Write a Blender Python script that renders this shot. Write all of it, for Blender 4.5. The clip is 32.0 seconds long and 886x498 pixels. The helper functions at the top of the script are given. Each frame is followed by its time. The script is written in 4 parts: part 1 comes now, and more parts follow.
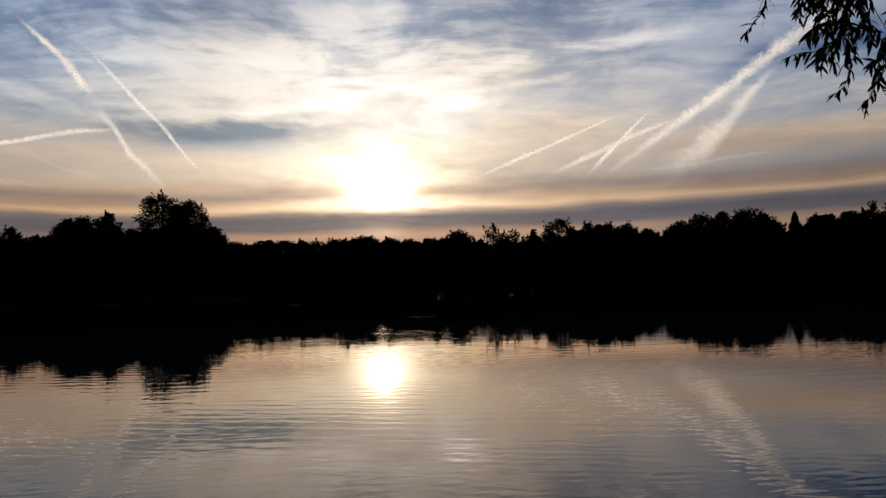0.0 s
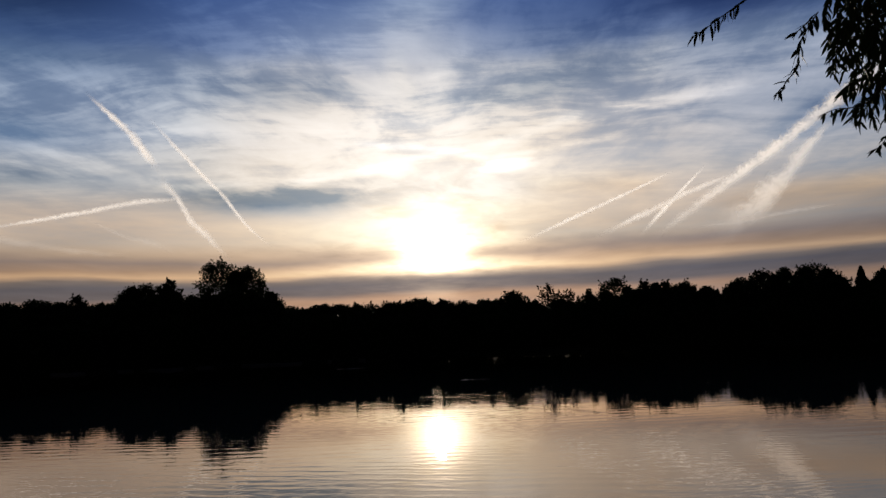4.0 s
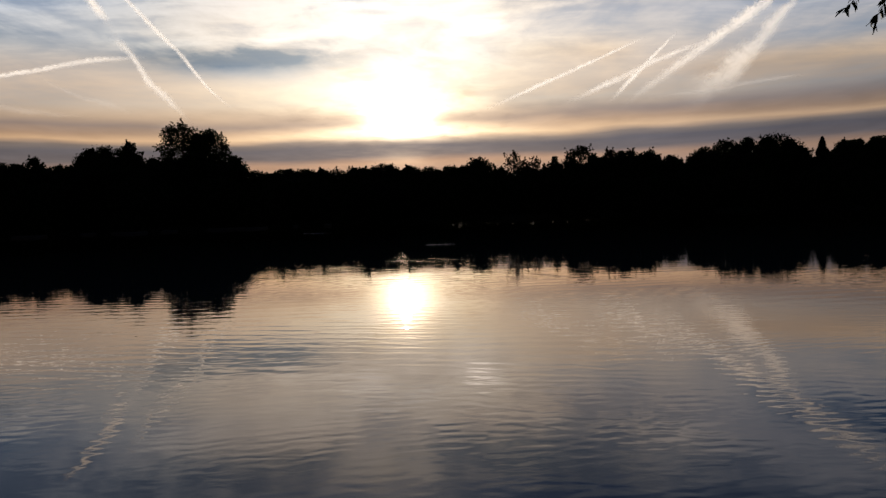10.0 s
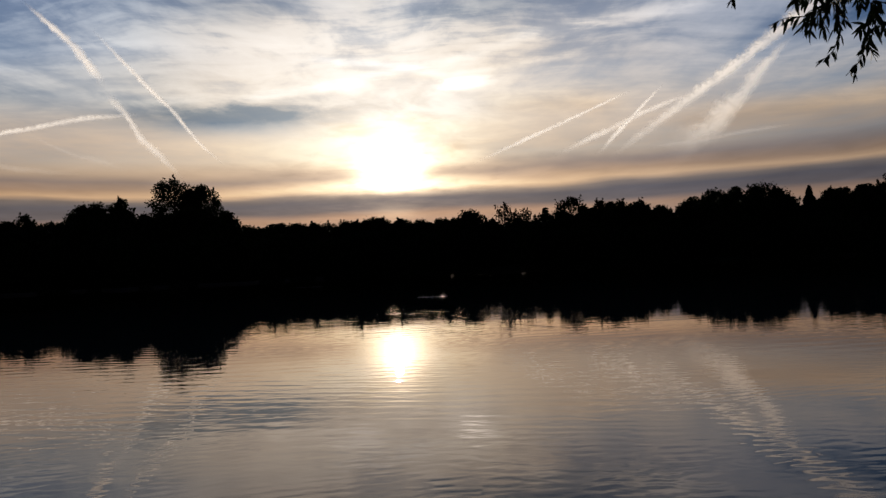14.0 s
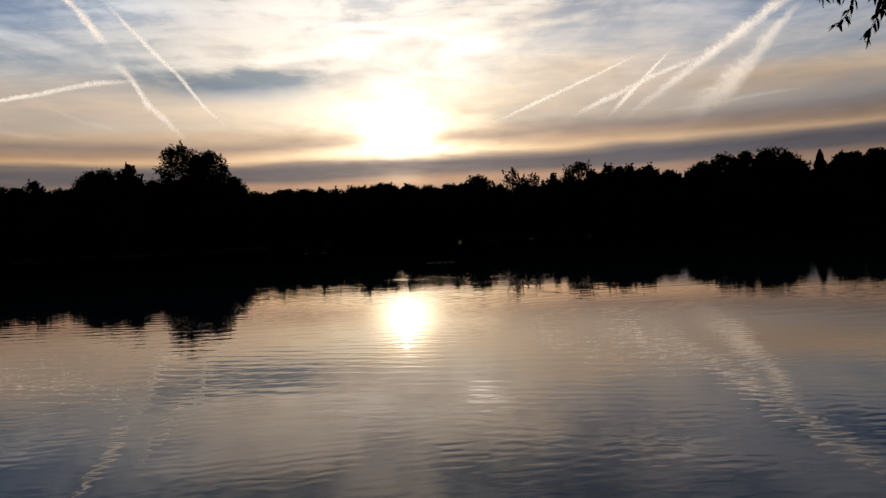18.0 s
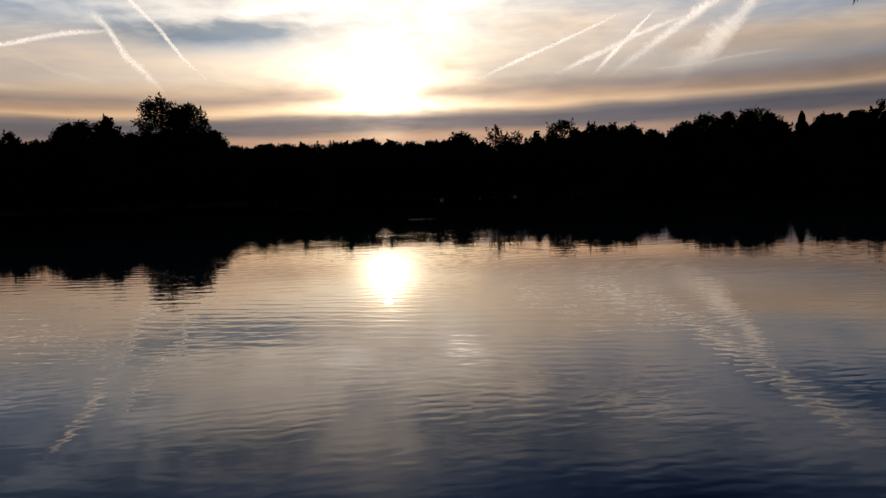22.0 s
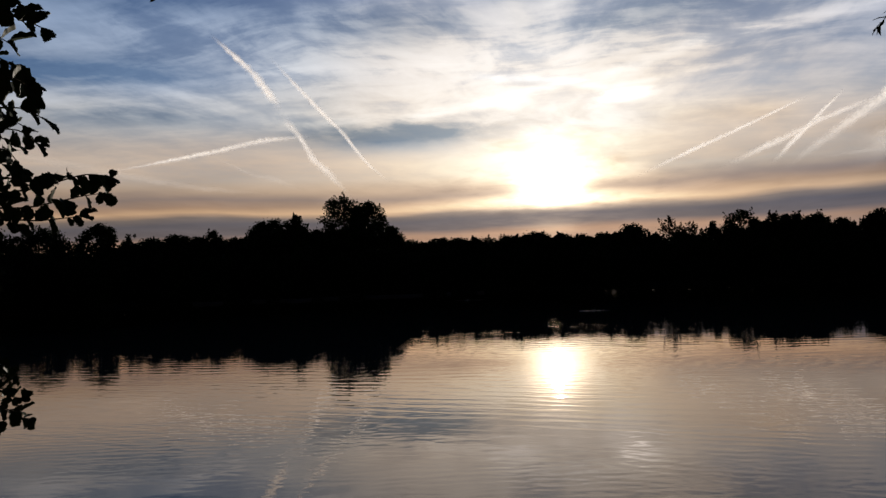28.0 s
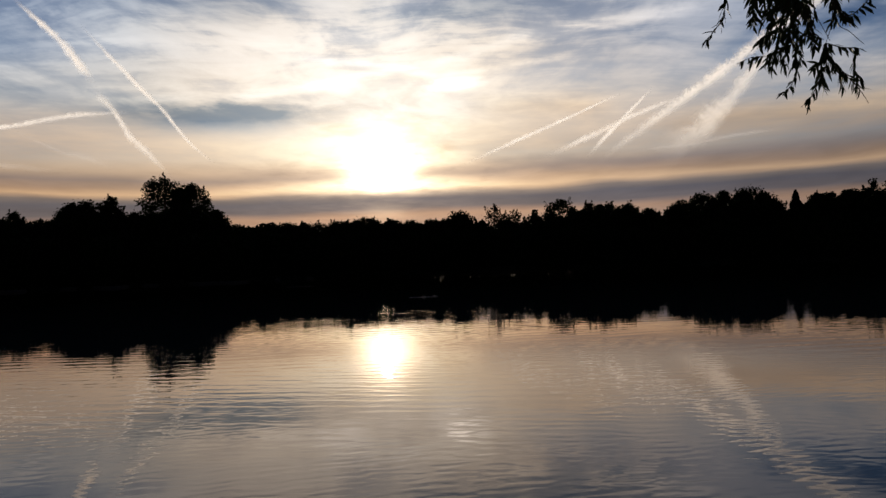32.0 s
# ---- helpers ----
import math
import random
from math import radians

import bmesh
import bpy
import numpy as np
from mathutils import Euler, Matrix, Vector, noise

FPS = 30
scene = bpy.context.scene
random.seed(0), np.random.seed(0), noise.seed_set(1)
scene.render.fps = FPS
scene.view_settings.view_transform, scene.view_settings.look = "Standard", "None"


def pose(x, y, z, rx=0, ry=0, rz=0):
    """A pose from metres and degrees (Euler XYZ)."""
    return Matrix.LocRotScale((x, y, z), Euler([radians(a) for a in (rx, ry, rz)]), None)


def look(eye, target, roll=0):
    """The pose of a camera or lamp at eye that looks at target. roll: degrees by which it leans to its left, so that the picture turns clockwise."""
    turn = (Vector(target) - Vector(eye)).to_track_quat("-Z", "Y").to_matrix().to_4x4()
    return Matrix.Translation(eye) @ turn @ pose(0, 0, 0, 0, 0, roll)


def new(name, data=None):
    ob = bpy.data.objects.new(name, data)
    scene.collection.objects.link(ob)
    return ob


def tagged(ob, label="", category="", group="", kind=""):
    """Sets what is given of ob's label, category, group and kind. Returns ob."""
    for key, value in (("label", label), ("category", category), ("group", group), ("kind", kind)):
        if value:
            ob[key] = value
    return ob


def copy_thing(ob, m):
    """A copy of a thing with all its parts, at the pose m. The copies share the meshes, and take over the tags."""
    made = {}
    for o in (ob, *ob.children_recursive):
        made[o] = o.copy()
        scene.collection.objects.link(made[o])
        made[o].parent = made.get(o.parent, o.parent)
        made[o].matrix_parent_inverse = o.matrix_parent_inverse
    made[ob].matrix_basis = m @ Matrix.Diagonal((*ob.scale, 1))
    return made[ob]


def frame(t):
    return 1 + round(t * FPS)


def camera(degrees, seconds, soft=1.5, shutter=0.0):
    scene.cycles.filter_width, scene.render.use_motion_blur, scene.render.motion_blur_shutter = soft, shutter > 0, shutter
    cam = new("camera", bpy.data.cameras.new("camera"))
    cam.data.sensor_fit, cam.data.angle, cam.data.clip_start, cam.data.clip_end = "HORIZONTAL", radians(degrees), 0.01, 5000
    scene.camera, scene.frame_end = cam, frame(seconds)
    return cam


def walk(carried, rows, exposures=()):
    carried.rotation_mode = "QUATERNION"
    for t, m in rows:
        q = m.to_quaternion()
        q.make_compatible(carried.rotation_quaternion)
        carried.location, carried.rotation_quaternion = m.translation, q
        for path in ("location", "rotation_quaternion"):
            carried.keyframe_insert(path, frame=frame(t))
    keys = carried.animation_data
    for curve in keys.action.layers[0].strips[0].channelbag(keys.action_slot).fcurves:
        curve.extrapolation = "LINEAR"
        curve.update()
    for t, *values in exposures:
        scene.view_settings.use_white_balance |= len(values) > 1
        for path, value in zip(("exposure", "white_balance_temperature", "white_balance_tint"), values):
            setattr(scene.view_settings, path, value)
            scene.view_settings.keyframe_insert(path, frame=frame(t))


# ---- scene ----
# Camera: a hand-held pan over a lake at sunrise, eye two metres above the water.
EYE_Z = 2.0
ROWS = [
    (0, 0.000, 0.000, 2.000, 0.08, 1.96, 1.51), (0.5, 0.035, 0.000, 2.001, 1.73, 3.90, 1.01), (1, 0.050, 0.000, 2.001, 2.33, 4.54, 1.02),
    (1.5, 0.057, 0.000, 2.002, 2.85, 4.89, 1.16), (2, 0.063, 0.000, 2.002, 3.36, 5.17, 1.51), (2.5, 0.068, 0.000, 2.003, 3.67, 5.58, 2.02),
    (3, 0.072, 0.000, 2.003, 3.91, 6.10, 2.25), (3.5, 0.076, 0.000, 2.004, 4.15, 6.51, 2.46), (5.5, 0.093, 0.000, 2.054, 3.04, 5.94, 0.71),
    (6, 0.093, 0.000, 2.054, 2.77, 3.59, 0.50), (6.5, 0.092, 0.000, 2.048, 2.59, 1.76, 0.44), (7, 0.092, 0.000, 2.031, 2.39, -0.65, 0.63),
    (7.5, 0.093, 0.000, 2.022, 2.48, -1.73, 1.03), (8, 0.095, 0.000, 2.010, 2.52, -1.75, 1.34), (8.5, 0.096, 0.000, 1.997, 2.27, -2.34, 1.44),
    (9, 0.097, 0.000, 1.985, 2.02, -3.09, 1.68), (9.5, 0.097, 0.000, 1.982, 1.83, -3.06, 1.68), (10, 0.098, 0.000, 1.978, 1.59, -3.15, 1.75),
    (10.5, 0.098, 0.000, 1.975, 1.41, -3.17, 1.67), (11, 0.099, 0.000, 1.972, 1.26, -3.14, 1.67), (11.5, 0.099, 0.000, 1.968, 1.17, -3.16, 1.69),
    (12, 0.099, 0.000, 1.965, 1.03, -1.94, 1.81), (12.5, 0.100, 0.000, 1.966, 0.95, -0.56, 1.96), (13, 0.100, 0.000, 1.968, 1.06, -0.08, 2.21),
    (13.5, 0.100, 0.000, 1.969, 1.17, 0.33, 2.42), (14, 0.100, 0.000, 1.970, 1.00, 0.58, 2.45), (14.5, 0.099, 0.000, 1.969, 0.84, 0.79, 2.36),
    (16.5, 0.098, 0.000, 1.966, 1.51, 0.29, 2.30), (17, 0.098, 0.000, 1.965, 1.84, -0.17, 2.24), (17.5, 0.100, 0.000, 1.974, 1.90, -1.04, 2.32),
    (18, 0.102, 0.000, 1.982, 1.56, -1.87, 2.57), (18.5, 0.103, 0.000, 1.991, 1.18, -2.71, 2.80), (19, 0.105, 0.000, 2.000, 0.86, -3.85, 2.75),
    (19.5, 0.101, 0.000, 1.992, 0.55, -5.37, 2.59), (20, 0.098, 0.000, 1.985, 0.41, -5.75, 2.45), (20.5, 0.094, 0.000, 1.978, 0.13, -5.70, 2.47),
    (21, 0.090, 0.000, 1.970, -0.07, -5.42, 2.43), (21.5, 0.085, 0.000, 1.962, -0.14, -5.12, 2.08), (22, 0.081, -0.030, 1.955, 0.29, -4.98, 1.87),
    (22.5, 0.076, -0.080, 1.948, 0.52, -4.71, 1.38), (23, 0.072, -0.160, 1.940, 1.27, -4.67, 1.04), (23.5, 0.072, -0.190, 1.935, 2.99, -4.65, 0.88),
    (24, 0.073, -0.220, 1.930, 4.47, -4.67, 0.70), (24.5, 0.073, -0.360, 1.925, 5.57, -4.75, 0.82), (25, 0.073, -0.510, 1.920, 6.80, -4.76, 0.93),
    (25.5, 0.073, -0.590, 1.917, 8.12, -4.70, 1.04), (27.5, 0.075, -0.640, 1.907, 12.87, -0.23, 1.90), (28, 0.075, -0.640, 1.905, 12.40, 2.08, 2.06),
    (28.5, 0.073, -0.640, 1.913, 11.29, 3.13, 2.13), (29, 0.072, -0.640, 1.922, 10.11, 3.97, 2.15), (29.5, 0.070, -0.640, 1.930, 8.33, 4.30, 2.05),
    (30, 0.059, -0.560, 1.945, 4.26, 4.14, 1.52), (30.5, 0.047, -0.520, 1.960, 1.62, 3.47, 1.66), (31, 0.030, -0.500, 1.965, 0.82, 1.69, 1.83),
    (31.5, 0.010, -0.520, 1.970, 0.37, 1.16, 2.00), (32, -0.010, -0.530, 1.975, 0.21, 0.61, 1.96),
]
cam = camera(58.05, 32.0)
walk(cam, [(t, pose(x, y, z, 90 + pitch, roll, yaw)) for t, x, y, z, yaw, pitch, roll in ROWS],
     exposures=[(t, stops, kelvin, 12) for t, stops, kelvin in (
         (0, 0.0, 6850), (2.5, 0.0, 6750), (6, 0.02, 6900), (8, 0.12, 6900), (11, 0.15, 6850), (13, -0.03, 6850), (18, 0.08, 7000), (20, 0.42, 6750),
         (21, 0.3, 6750), (22, 0.22, 6800), (25, 0.28, 6750), (28, 0.0, 6650), (29.5, 0.0, 6700), (32, 0.05, 6950))])

SUN_AZ, SUN_EL = -4.45, 6.9


def direction(az, el):
    """Unit vector of a bearing (degrees clockwise from ahead) and an elevation."""
    a, e = radians(az), radians(el)
    return Vector((math.sin(a) * math.cos(e), math.cos(a) * math.cos(e), math.sin(e)))


# ---- node helpers ----
class Nodes:
    """Small helper to write node trees as expressions."""

    def __init__(self, tree):
        self.tree = tree
        tree.nodes.clear()

    def node(self, kind, values=(), **props):
        n = self.tree.nodes.new(kind)
        for key, value in props.items():
            setattr(n, key, value)
        for key, value in dict(values).items():
            self.set(n.inputs[key], value)
        return n

    def set(self, socket, value):
        if isinstance(value, bpy.types.NodeSocket):
            self.tree.links.new(value, socket)
        else:
            socket.default_value = value

    def math(self, op, *args, clamp=False):
        n = self.tree.nodes.new("ShaderNodeMath")
        n.operation, n.use_clamp = op, clamp
        for s, v in zip(n.inputs, args):
            self.set(s, v)
        return n.outputs[0]

    def add(self, *a):
        r = a[0]
        for b in a[1:]:
            r = self.math("ADD", r, b)
        return r

    def mul(self, *a):
        r = a[0]
        for b in a[1:]:
            r = self.math("MULTIPLY", r, b)
        return r

    def step(self, v, lo, hi, a=0.0, b=1.0):
        n = self.node("ShaderNodeMapRange", {0: v, 1: lo, 2: hi, 3: a, 4: b}, interpolation_type="SMOOTHSTEP")
        return n.outputs[0]

    def gauss(self, v, centre, width):
        d = self.math("DIVIDE", self.math("SUBTRACT", v, centre), width)
        return self.math("EXPONENT", self.mul(d, d, -1.0))

    def vec(self, x, y, z):
        return self.node("ShaderNodeCombineXYZ", {0: x, 1: y, 2: z}).outputs[0]

    def noise(self, vector, scale, detail=4.0, rough=0.5, distort=0.0, dims="3D"):
        n = self.node("ShaderNodeTexNoise", {"Vector": vector, "Scale": scale, "Detail": detail, "Roughness": rough,
                                             "Distortion": distort}, noise_dimensions=dims)
        return n.outputs[0]

    def mix(self, fac, a, b, blend="MIX"):
        n = self.node("ShaderNodeMix", data_type="RGBA", blend_type=blend)
        self.set(n.inputs[0], fac), self.set(n.inputs[6], a), self.set(n.inputs[7], b)
        return n.outputs[2]

    def ramp(self, fac, stops):
        n = self.node("ShaderNodeValToRGB", {0: fac})
        e = n.color_ramp.elements
        while len(e) < len(stops):
            e.new(0.5)
        for el, (p, c) in zip(e, stops):
            el.position, el.color = p, (*c, 1)
        return n.outputs[0]


# ---- world: a clear dawn sky under a sheet of thin high cloud ----
world = bpy.data.worlds.new("dawn_sky")
scene.world = world
world.use_nodes = True
w = Nodes(world.node_tree)
sky = w.node("ShaderNodeTexSky", sky_type="NISHITA", sun_disc=False, sun_elevation=radians(SUN_EL),
             sun_rotation=radians(SUN_AZ), air_density=1.0, dust_density=0.6, ozone_density=2.0)
ray_dir = w.node("ShaderNodeTexCoord").outputs["Generated"]
sx, sy, sz = w.node("ShaderNodeSeparateXYZ", {0: ray_dir}).outputs
az = w.mul(w.math("ARCTAN2", sx, sy), 57.2958)
el = w.mul(w.math("ARCSINE", w.math("MINIMUM", w.math("MAXIMUM", sz, -1.0), 1.0)), 57.2958)
dot = w.node("ShaderNodeVectorMath", {0: ray_dir, 1: direction(SUN_AZ, SUN_EL)}, operation="DOT_PRODUCT").outputs["Value"]
ang = w.mul(w.math("ARCCOSINE", w.math("MINIMUM", dot, 0.99999)), 57.2958)

# cloud coordinates: a high level sheet seen in perspective, and a flat one for the low banks
bend = w.math("SUBTRACT", w.noise(w.vec(w.mul(az, 0.05), w.mul(el, 0.10), 5.0), 1.0, 2.0, 0.5), 0.5)
elb = w.add(el, w.mul(bend, 2.4))
flat = w.vec(w.mul(az, 0.030), w.mul(el, 0.16), 3.0)
lift = w.math("MAXIMUM", w.add(sz, 0.03), 0.05)
px, py = w.math("DIVIDE", sx, lift), w.mul(w.math("DIVIDE", sy, lift), 0.6)
swirl = w.node("ShaderNodeTexNoise", {"Vector": w.vec(px, py, 2.0), "Scale": 0.9, "Detail": 3.0}).outputs["Color"]
swirl = w.node("ShaderNodeVectorMath", {0: swirl, 1: (0.5, 0.5, 0.5)}, operation="SUBTRACT").outputs[0]
sheet = w.node("ShaderNodeVectorMath", {0: swirl, 1: (0.42, 0.42, 0.0), 2: w.vec(px, py, 0.0)}, operation="MULTIPLY_ADD").outputs[0]
fibre = w.node("ShaderNodeMapping", {0: sheet, 2: (0, 0, 0.62), 3: (1.3, 6.0, 1.0)}).outputs[0]
comb = w.node("ShaderNodeMapping", {0: sheet, 2: (0, 0, -0.95), 3: (1.6, 9.0, 1.0)}).outputs[0]
n_flat = w.noise(flat, 1.6, 3.0, 0.5, 0.4)
n_fine = w.noise(sheet, 3.4, 8.0, 0.60, 0.25)
n_wisp = w.noise(sheet, 1.25, 9.0, 0.58, 0.35)
n_hair = w.noise(fibre, 1.5, 7.0, 0.62, 0.4)
n_comb = w.noise(comb, 1.6, 6.0, 0.60, 0.3)

warp = w.mul(w.math("SUBTRACT", n_flat, 0.5), w.step(el, 2.0, 9.0, 0.7, 4.5))
elw = w.add(el, w.mul(az, -0.012), warp)
DECK = [(0.0, (0.25, 0.18, 0.16)), (2.4, (0.39, 0.255, 0.185)), (3.1, (0.46, 0.285, 0.19)), (3.6, (0.165, 0.14, 0.14)),
        (4.3, (0.135, 0.125, 0.138)), (4.8, (0.22, 0.18, 0.16)), (5.3, (0.66, 0.43, 0.26)), (5.8, (0.42, 0.28, 0.19)),
        (6.5, (0.30, 0.235, 0.205)), (7.2, (0.48, 0.35, 0.25)), (8.6, (0.75, 0.55, 0.375)), (11.0, (0.77, 0.635, 0.495)),
        (15.0, (0.68, 0.62, 0.56)), (20.0, (0.58, 0.59, 0.60)), (30.0, (0.40, 0.46, 0.55))]
deck = w.ramp(w.math("DIVIDE", elw, 30.0, clamp=True), [(e / 30.0, c) for e, c in DECK])

# how much of the clear sky the high cloud hides
def streak(a0, e0, a1, e1, half, amount):
    """A long band of cirrus between two bearings and elevations."""
    length = math.hypot(a1 - a0, e1 - e0)
    ux, uy = (a1 - a0) / length, (e1 - e0) / length
    da, de = w.math("SUBTRACT", az, a0), w.math("SUBTRACT", el, e0)
    along = w.add(w.mul(da, ux), w.mul(de, uy))
    across = w.add(w.mul(da, -uy), w.mul(de, ux), w.mul(bend, 1.6), w.mul(w.math("SUBTRACT", n_wisp, 0.5), half * 1.2))
    ends = w.mul(w.step(along, -0.15 * length, 0.2 * length), w.step(along, 0.8 * length, 1.15 * length, 1.0, 0.0))
    return w.mul(w.gauss(across, 0.0, half), ends, amount)


sheets = w.add(streak(-24.0, 15.0, 6.0, 15.6, 3.4, 0.62), streak(-16.0, 20.4, -2.5, 23.6, 1.7, 0.55), streak(-7.2, 20.6, -4.6, 15.8, 0.9, 0.35),
               streak(-36.0, 17.6, -20.0, 17.9, 1.0, 0.22), streak(-42.0, 12.3, -17.0, 12.9, 1.1, 0.45), streak(8.0, 17.6, 30.0, 18.2, 1.3, 0.22),
               streak(10.6, 17.6, 14.2, 20.9, 0.9, 0.40), streak(2.0, 11.2, 12.0, 10.2, 0.8, 0.30), streak(16.0, 8.6, 34.0, 9.0, 0.8, 0.35))
crests = w.add(streak(-15.0, 11.6, -6.0, 12.6, 0.40, 0.55), streak(-9.5, 12.3, -1.5, 13.7, 0.28, 0.65), streak(-1.0, 13.7, 6.5, 15.6, 0.40, 0.45),
               streak(5.0, 15.4, 18.0, 16.3, 0.5, 0.45), streak(-1.0, 12.9, 9.5, 14.0, 0.25, 0.30), streak(-26.0, 14.8, -9.0, 15.5, 0.5, 0.25),
               streak(-24.0, 10.9, -17.5, 11.6, 0.25, 0.35), streak(-4.5, 18.2, -1.0, 20.6, 0.9, 0.22),
               streak(-9.4, 14.3, -0.8, 13.2, 0.26, 0.75))
texture = w.step(w.add(w.mul(n_fine, 0.40), w.mul(n_wisp, 0.34), w.mul(n_hair, 0.15), w.mul(n_comb, 0.11)), 0.37, 0.63, 0.42, 1.14)
texture = w.add(texture, w.mul(w.math("SUBTRACT", 0.95, texture), w.step(el, 13.5, 9.0), 0.75))
cover = w.mul(w.add(w.step(el, 11.0, 24.0, 0.74, 0.22), sheets, crests), texture)
cover = w.math("MAXIMUM", cover, w.step(el, 9.2, 6.0))
near = w.step(ang, 3.0, 13.0, 1.0, 0.0)
cover = w.math("MAXIMUM", cover, w.mul(near, w.step(n_wisp, 0.34, 0.60, 0.5, 0.95)))


def hole(a, e, wa, we, depth):
    """A gap in the high cloud where the clear sky shows."""
    return w.mul(w.gauss(az, a, wa), w.gauss(w.add(el, w.mul(bend, 1.5)), e, we), depth)


gaps = w.add(hole(-15.0, 9.8, 4.4, 0.85, 0.85), hole(-36.0, 14.3, 8.5, 1.0, 0.9), hole(-31.0, 20.5, 9.0, 2.0, 0.7),
             hole(16.0, 12.3, 9.0, 0.9, 0.25), hole(24.0, 10.4, 7.0, 0.9, 0.25), hole(4.5, 22.6, 6.0, 1.2, 0.7), hole(27.0, 14.0, 7.0, 1.0, 0.4))
cover = w.math("SUBTRACT", cover, w.mul(gaps, w.step(n_wisp, 0.3, 0.6, 1.0, 0.6)), clamp=True)

clear = w.mix(1.0, sky.outputs[0], (0.047, 0.057, 0.080, 1), "MULTIPLY")
shine = w.add(0.70, w.mul(crests, 0.35), w.mul(w.math("EXPONENT", w.math("DIVIDE", ang, -16.0)), 0.55), w.mul(w.math("SUBTRACT", n_wisp, 0.5), 0.5), w.mul(w.math("SUBTRACT", n_fine, 0.5), 0.42, w.step(el, 7.0, 11.0)), w.mul(w.math("SUBTRACT", n_comb, 0.5), 0.30, w.step(el, 7.0, 11.0)),
              w.mul(w.math("SUBTRACT", n_hair, 0.5), 0.18, w.step(el, 6.0, 10.0)))
shine = w.mul(shine, w.step(w.mul(w.step(az, 6.0, 30.0), w.step(el, 14.0, 6.0)), 0.0, 1.0, 1.0, 0.80))
cloud = w.mix(1.0, deck, w.node("ShaderNodeCombineColor", {0: shine, 1: shine, 2: shine}).outputs[0], "MULTIPLY")
cool = w.mul(w.step(ang, 14.0, 30.0), w.step(el, 9.0, 13.0))
cloud = w.mix(cool, cloud, w.mix(1.0, cloud, (0.88, 0.97, 1.12, 1), "MULTIPLY"))
side = w.step(az, 2.0, 18.0)
cloud = w.mix(side, cloud, w.mix(1.0, cloud, (0.93, 1.0, 1.12, 1), "MULTIPLY"))
left_side = w.mul(w.step(az, -11.0, -24.0), w.step(elb, 8.5, 11.5))
cloud = w.mix(left_side, cloud, w.mix(1.0, cloud, (0.84, 0.98, 1.16, 1), "MULTIPLY"))
colour = w.mix(cover, clear, cloud)

# one small bright cirrus patch
patch = w.mul(w.gauss(az, 0.4, 1.75), w.gauss(w.add(el, w.mul(az, -0.06), w.mul(w.math("SUBTRACT", n_hair, 0.5), 0.7)), 12.15, 0.30), w.step(n_fine, 0.38, 0.56, 0.25, 1.0))
colour = w.mix(patch, colour, (1.7, 1.62, 1.5, 1))

# sunlight scattered forward by the thin cloud, cut off below by the dark bank
bank = w.step(w.add(el, w.mul(warp, 0.5)), 4.3, 5.3, 0.10, 1.0)
ripple = w.step(w.add(w.mul(n_flat, 0.5), w.mul(n_fine, 0.5)), 0.36, 0.62, 0.35, 1.25)
halo = w.add(w.mul(w.math("EXPONENT", w.math("DIVIDE", ang, -2.4)), 1.0, ripple),
             w.mul(w.math("EXPONENT", w.math("DIVIDE", ang, -5.5)), 0.75, ripple),
             w.mul(w.gauss(az, -8.0, 12.0), w.gauss(el, 11.5, 6.0), w.add(0.06, w.mul(texture, texture, 0.20), w.mul(crests, 0.30)), w.math("SUBTRACT", 1.0, gaps, clamp=True)),
             w.mul(w.gauss(elw, 5.4, 0.45), w.math("EXPONENT", w.math("DIVIDE", ang, -5.0)), 0.8),
             w.mul(w.gauss(az, SUN_AZ, 1.6), w.gauss(el, 3.3, 0.6), 2.0))
halo = w.mul(halo, bank, w.math("SUBTRACT", 1.0, w.mul(w.gauss(elw, 6.6, 0.45), w.step(ang, 1.6, 4.0), 0.5)))
# extra glow high above the sun, added to brighten the water's mirror image
halo = w.add(halo, w.mul(w.gauss(az, -8.0, 9.0), w.gauss(el, 20.0, 5.0), 0.07))
tone = w.mix(w.step(el, 7.5, 12.0), (1.0, 0.74, 0.48, 1), (1.0, 0.94, 0.87, 1))
halo_rgb = w.mix(1.0, tone, w.node("ShaderNodeCombineColor", {0: halo, 1: halo, 2: halo}).outputs[0], "MULTIPLY")
colour = w.mix(1.0, colour, halo_rgb, "ADD")

ragged = w.mul(w.math("SUBTRACT", n_wisp, 0.5), 5.0)
thin = w.add(w.mul(w.gauss(az, -16.0, 6.5), w.gauss(w.add(el, w.mul(bend, 1.0), w.mul(w.math("SUBTRACT", n_fine, 0.5), 1.6)), 10.3, 1.05), 1.7),
             w.mul(w.gauss(az, -33.0, 6.0), w.gauss(w.add(el, w.mul(w.math("SUBTRACT", n_fine, 0.5), 1.4)), 11.4, 0.6), 0.8), w.mul(w.gauss(az, -3.0, 9.0), w.gauss(el, 10.7, 0.8), 0.35),
             w.mul(w.gauss(az, 6.0, 10.0), w.gauss(w.add(el, w.mul(bend, 3.0), w.mul(az, -0.12)), 20.5, 2.2), 0.45),
             w.mul(w.gauss(az, 3.5, 7.5), w.gauss(w.add(el, w.mul(bend, 2.0), ragged, w.mul(az, -0.06)), 17.3, 1.0), 0.75),
             w.mul(w.gauss(az, 27.0, 5.5), w.gauss(w.add(el, w.mul(bend, 1.5), ragged), 14.0, 1.5), 0.8),
             w.mul(w.gauss(az, -15.0, 7.0), w.gauss(w.add(el, w.mul(bend, 1.5), ragged), 17.9, 0.9), 0.6))
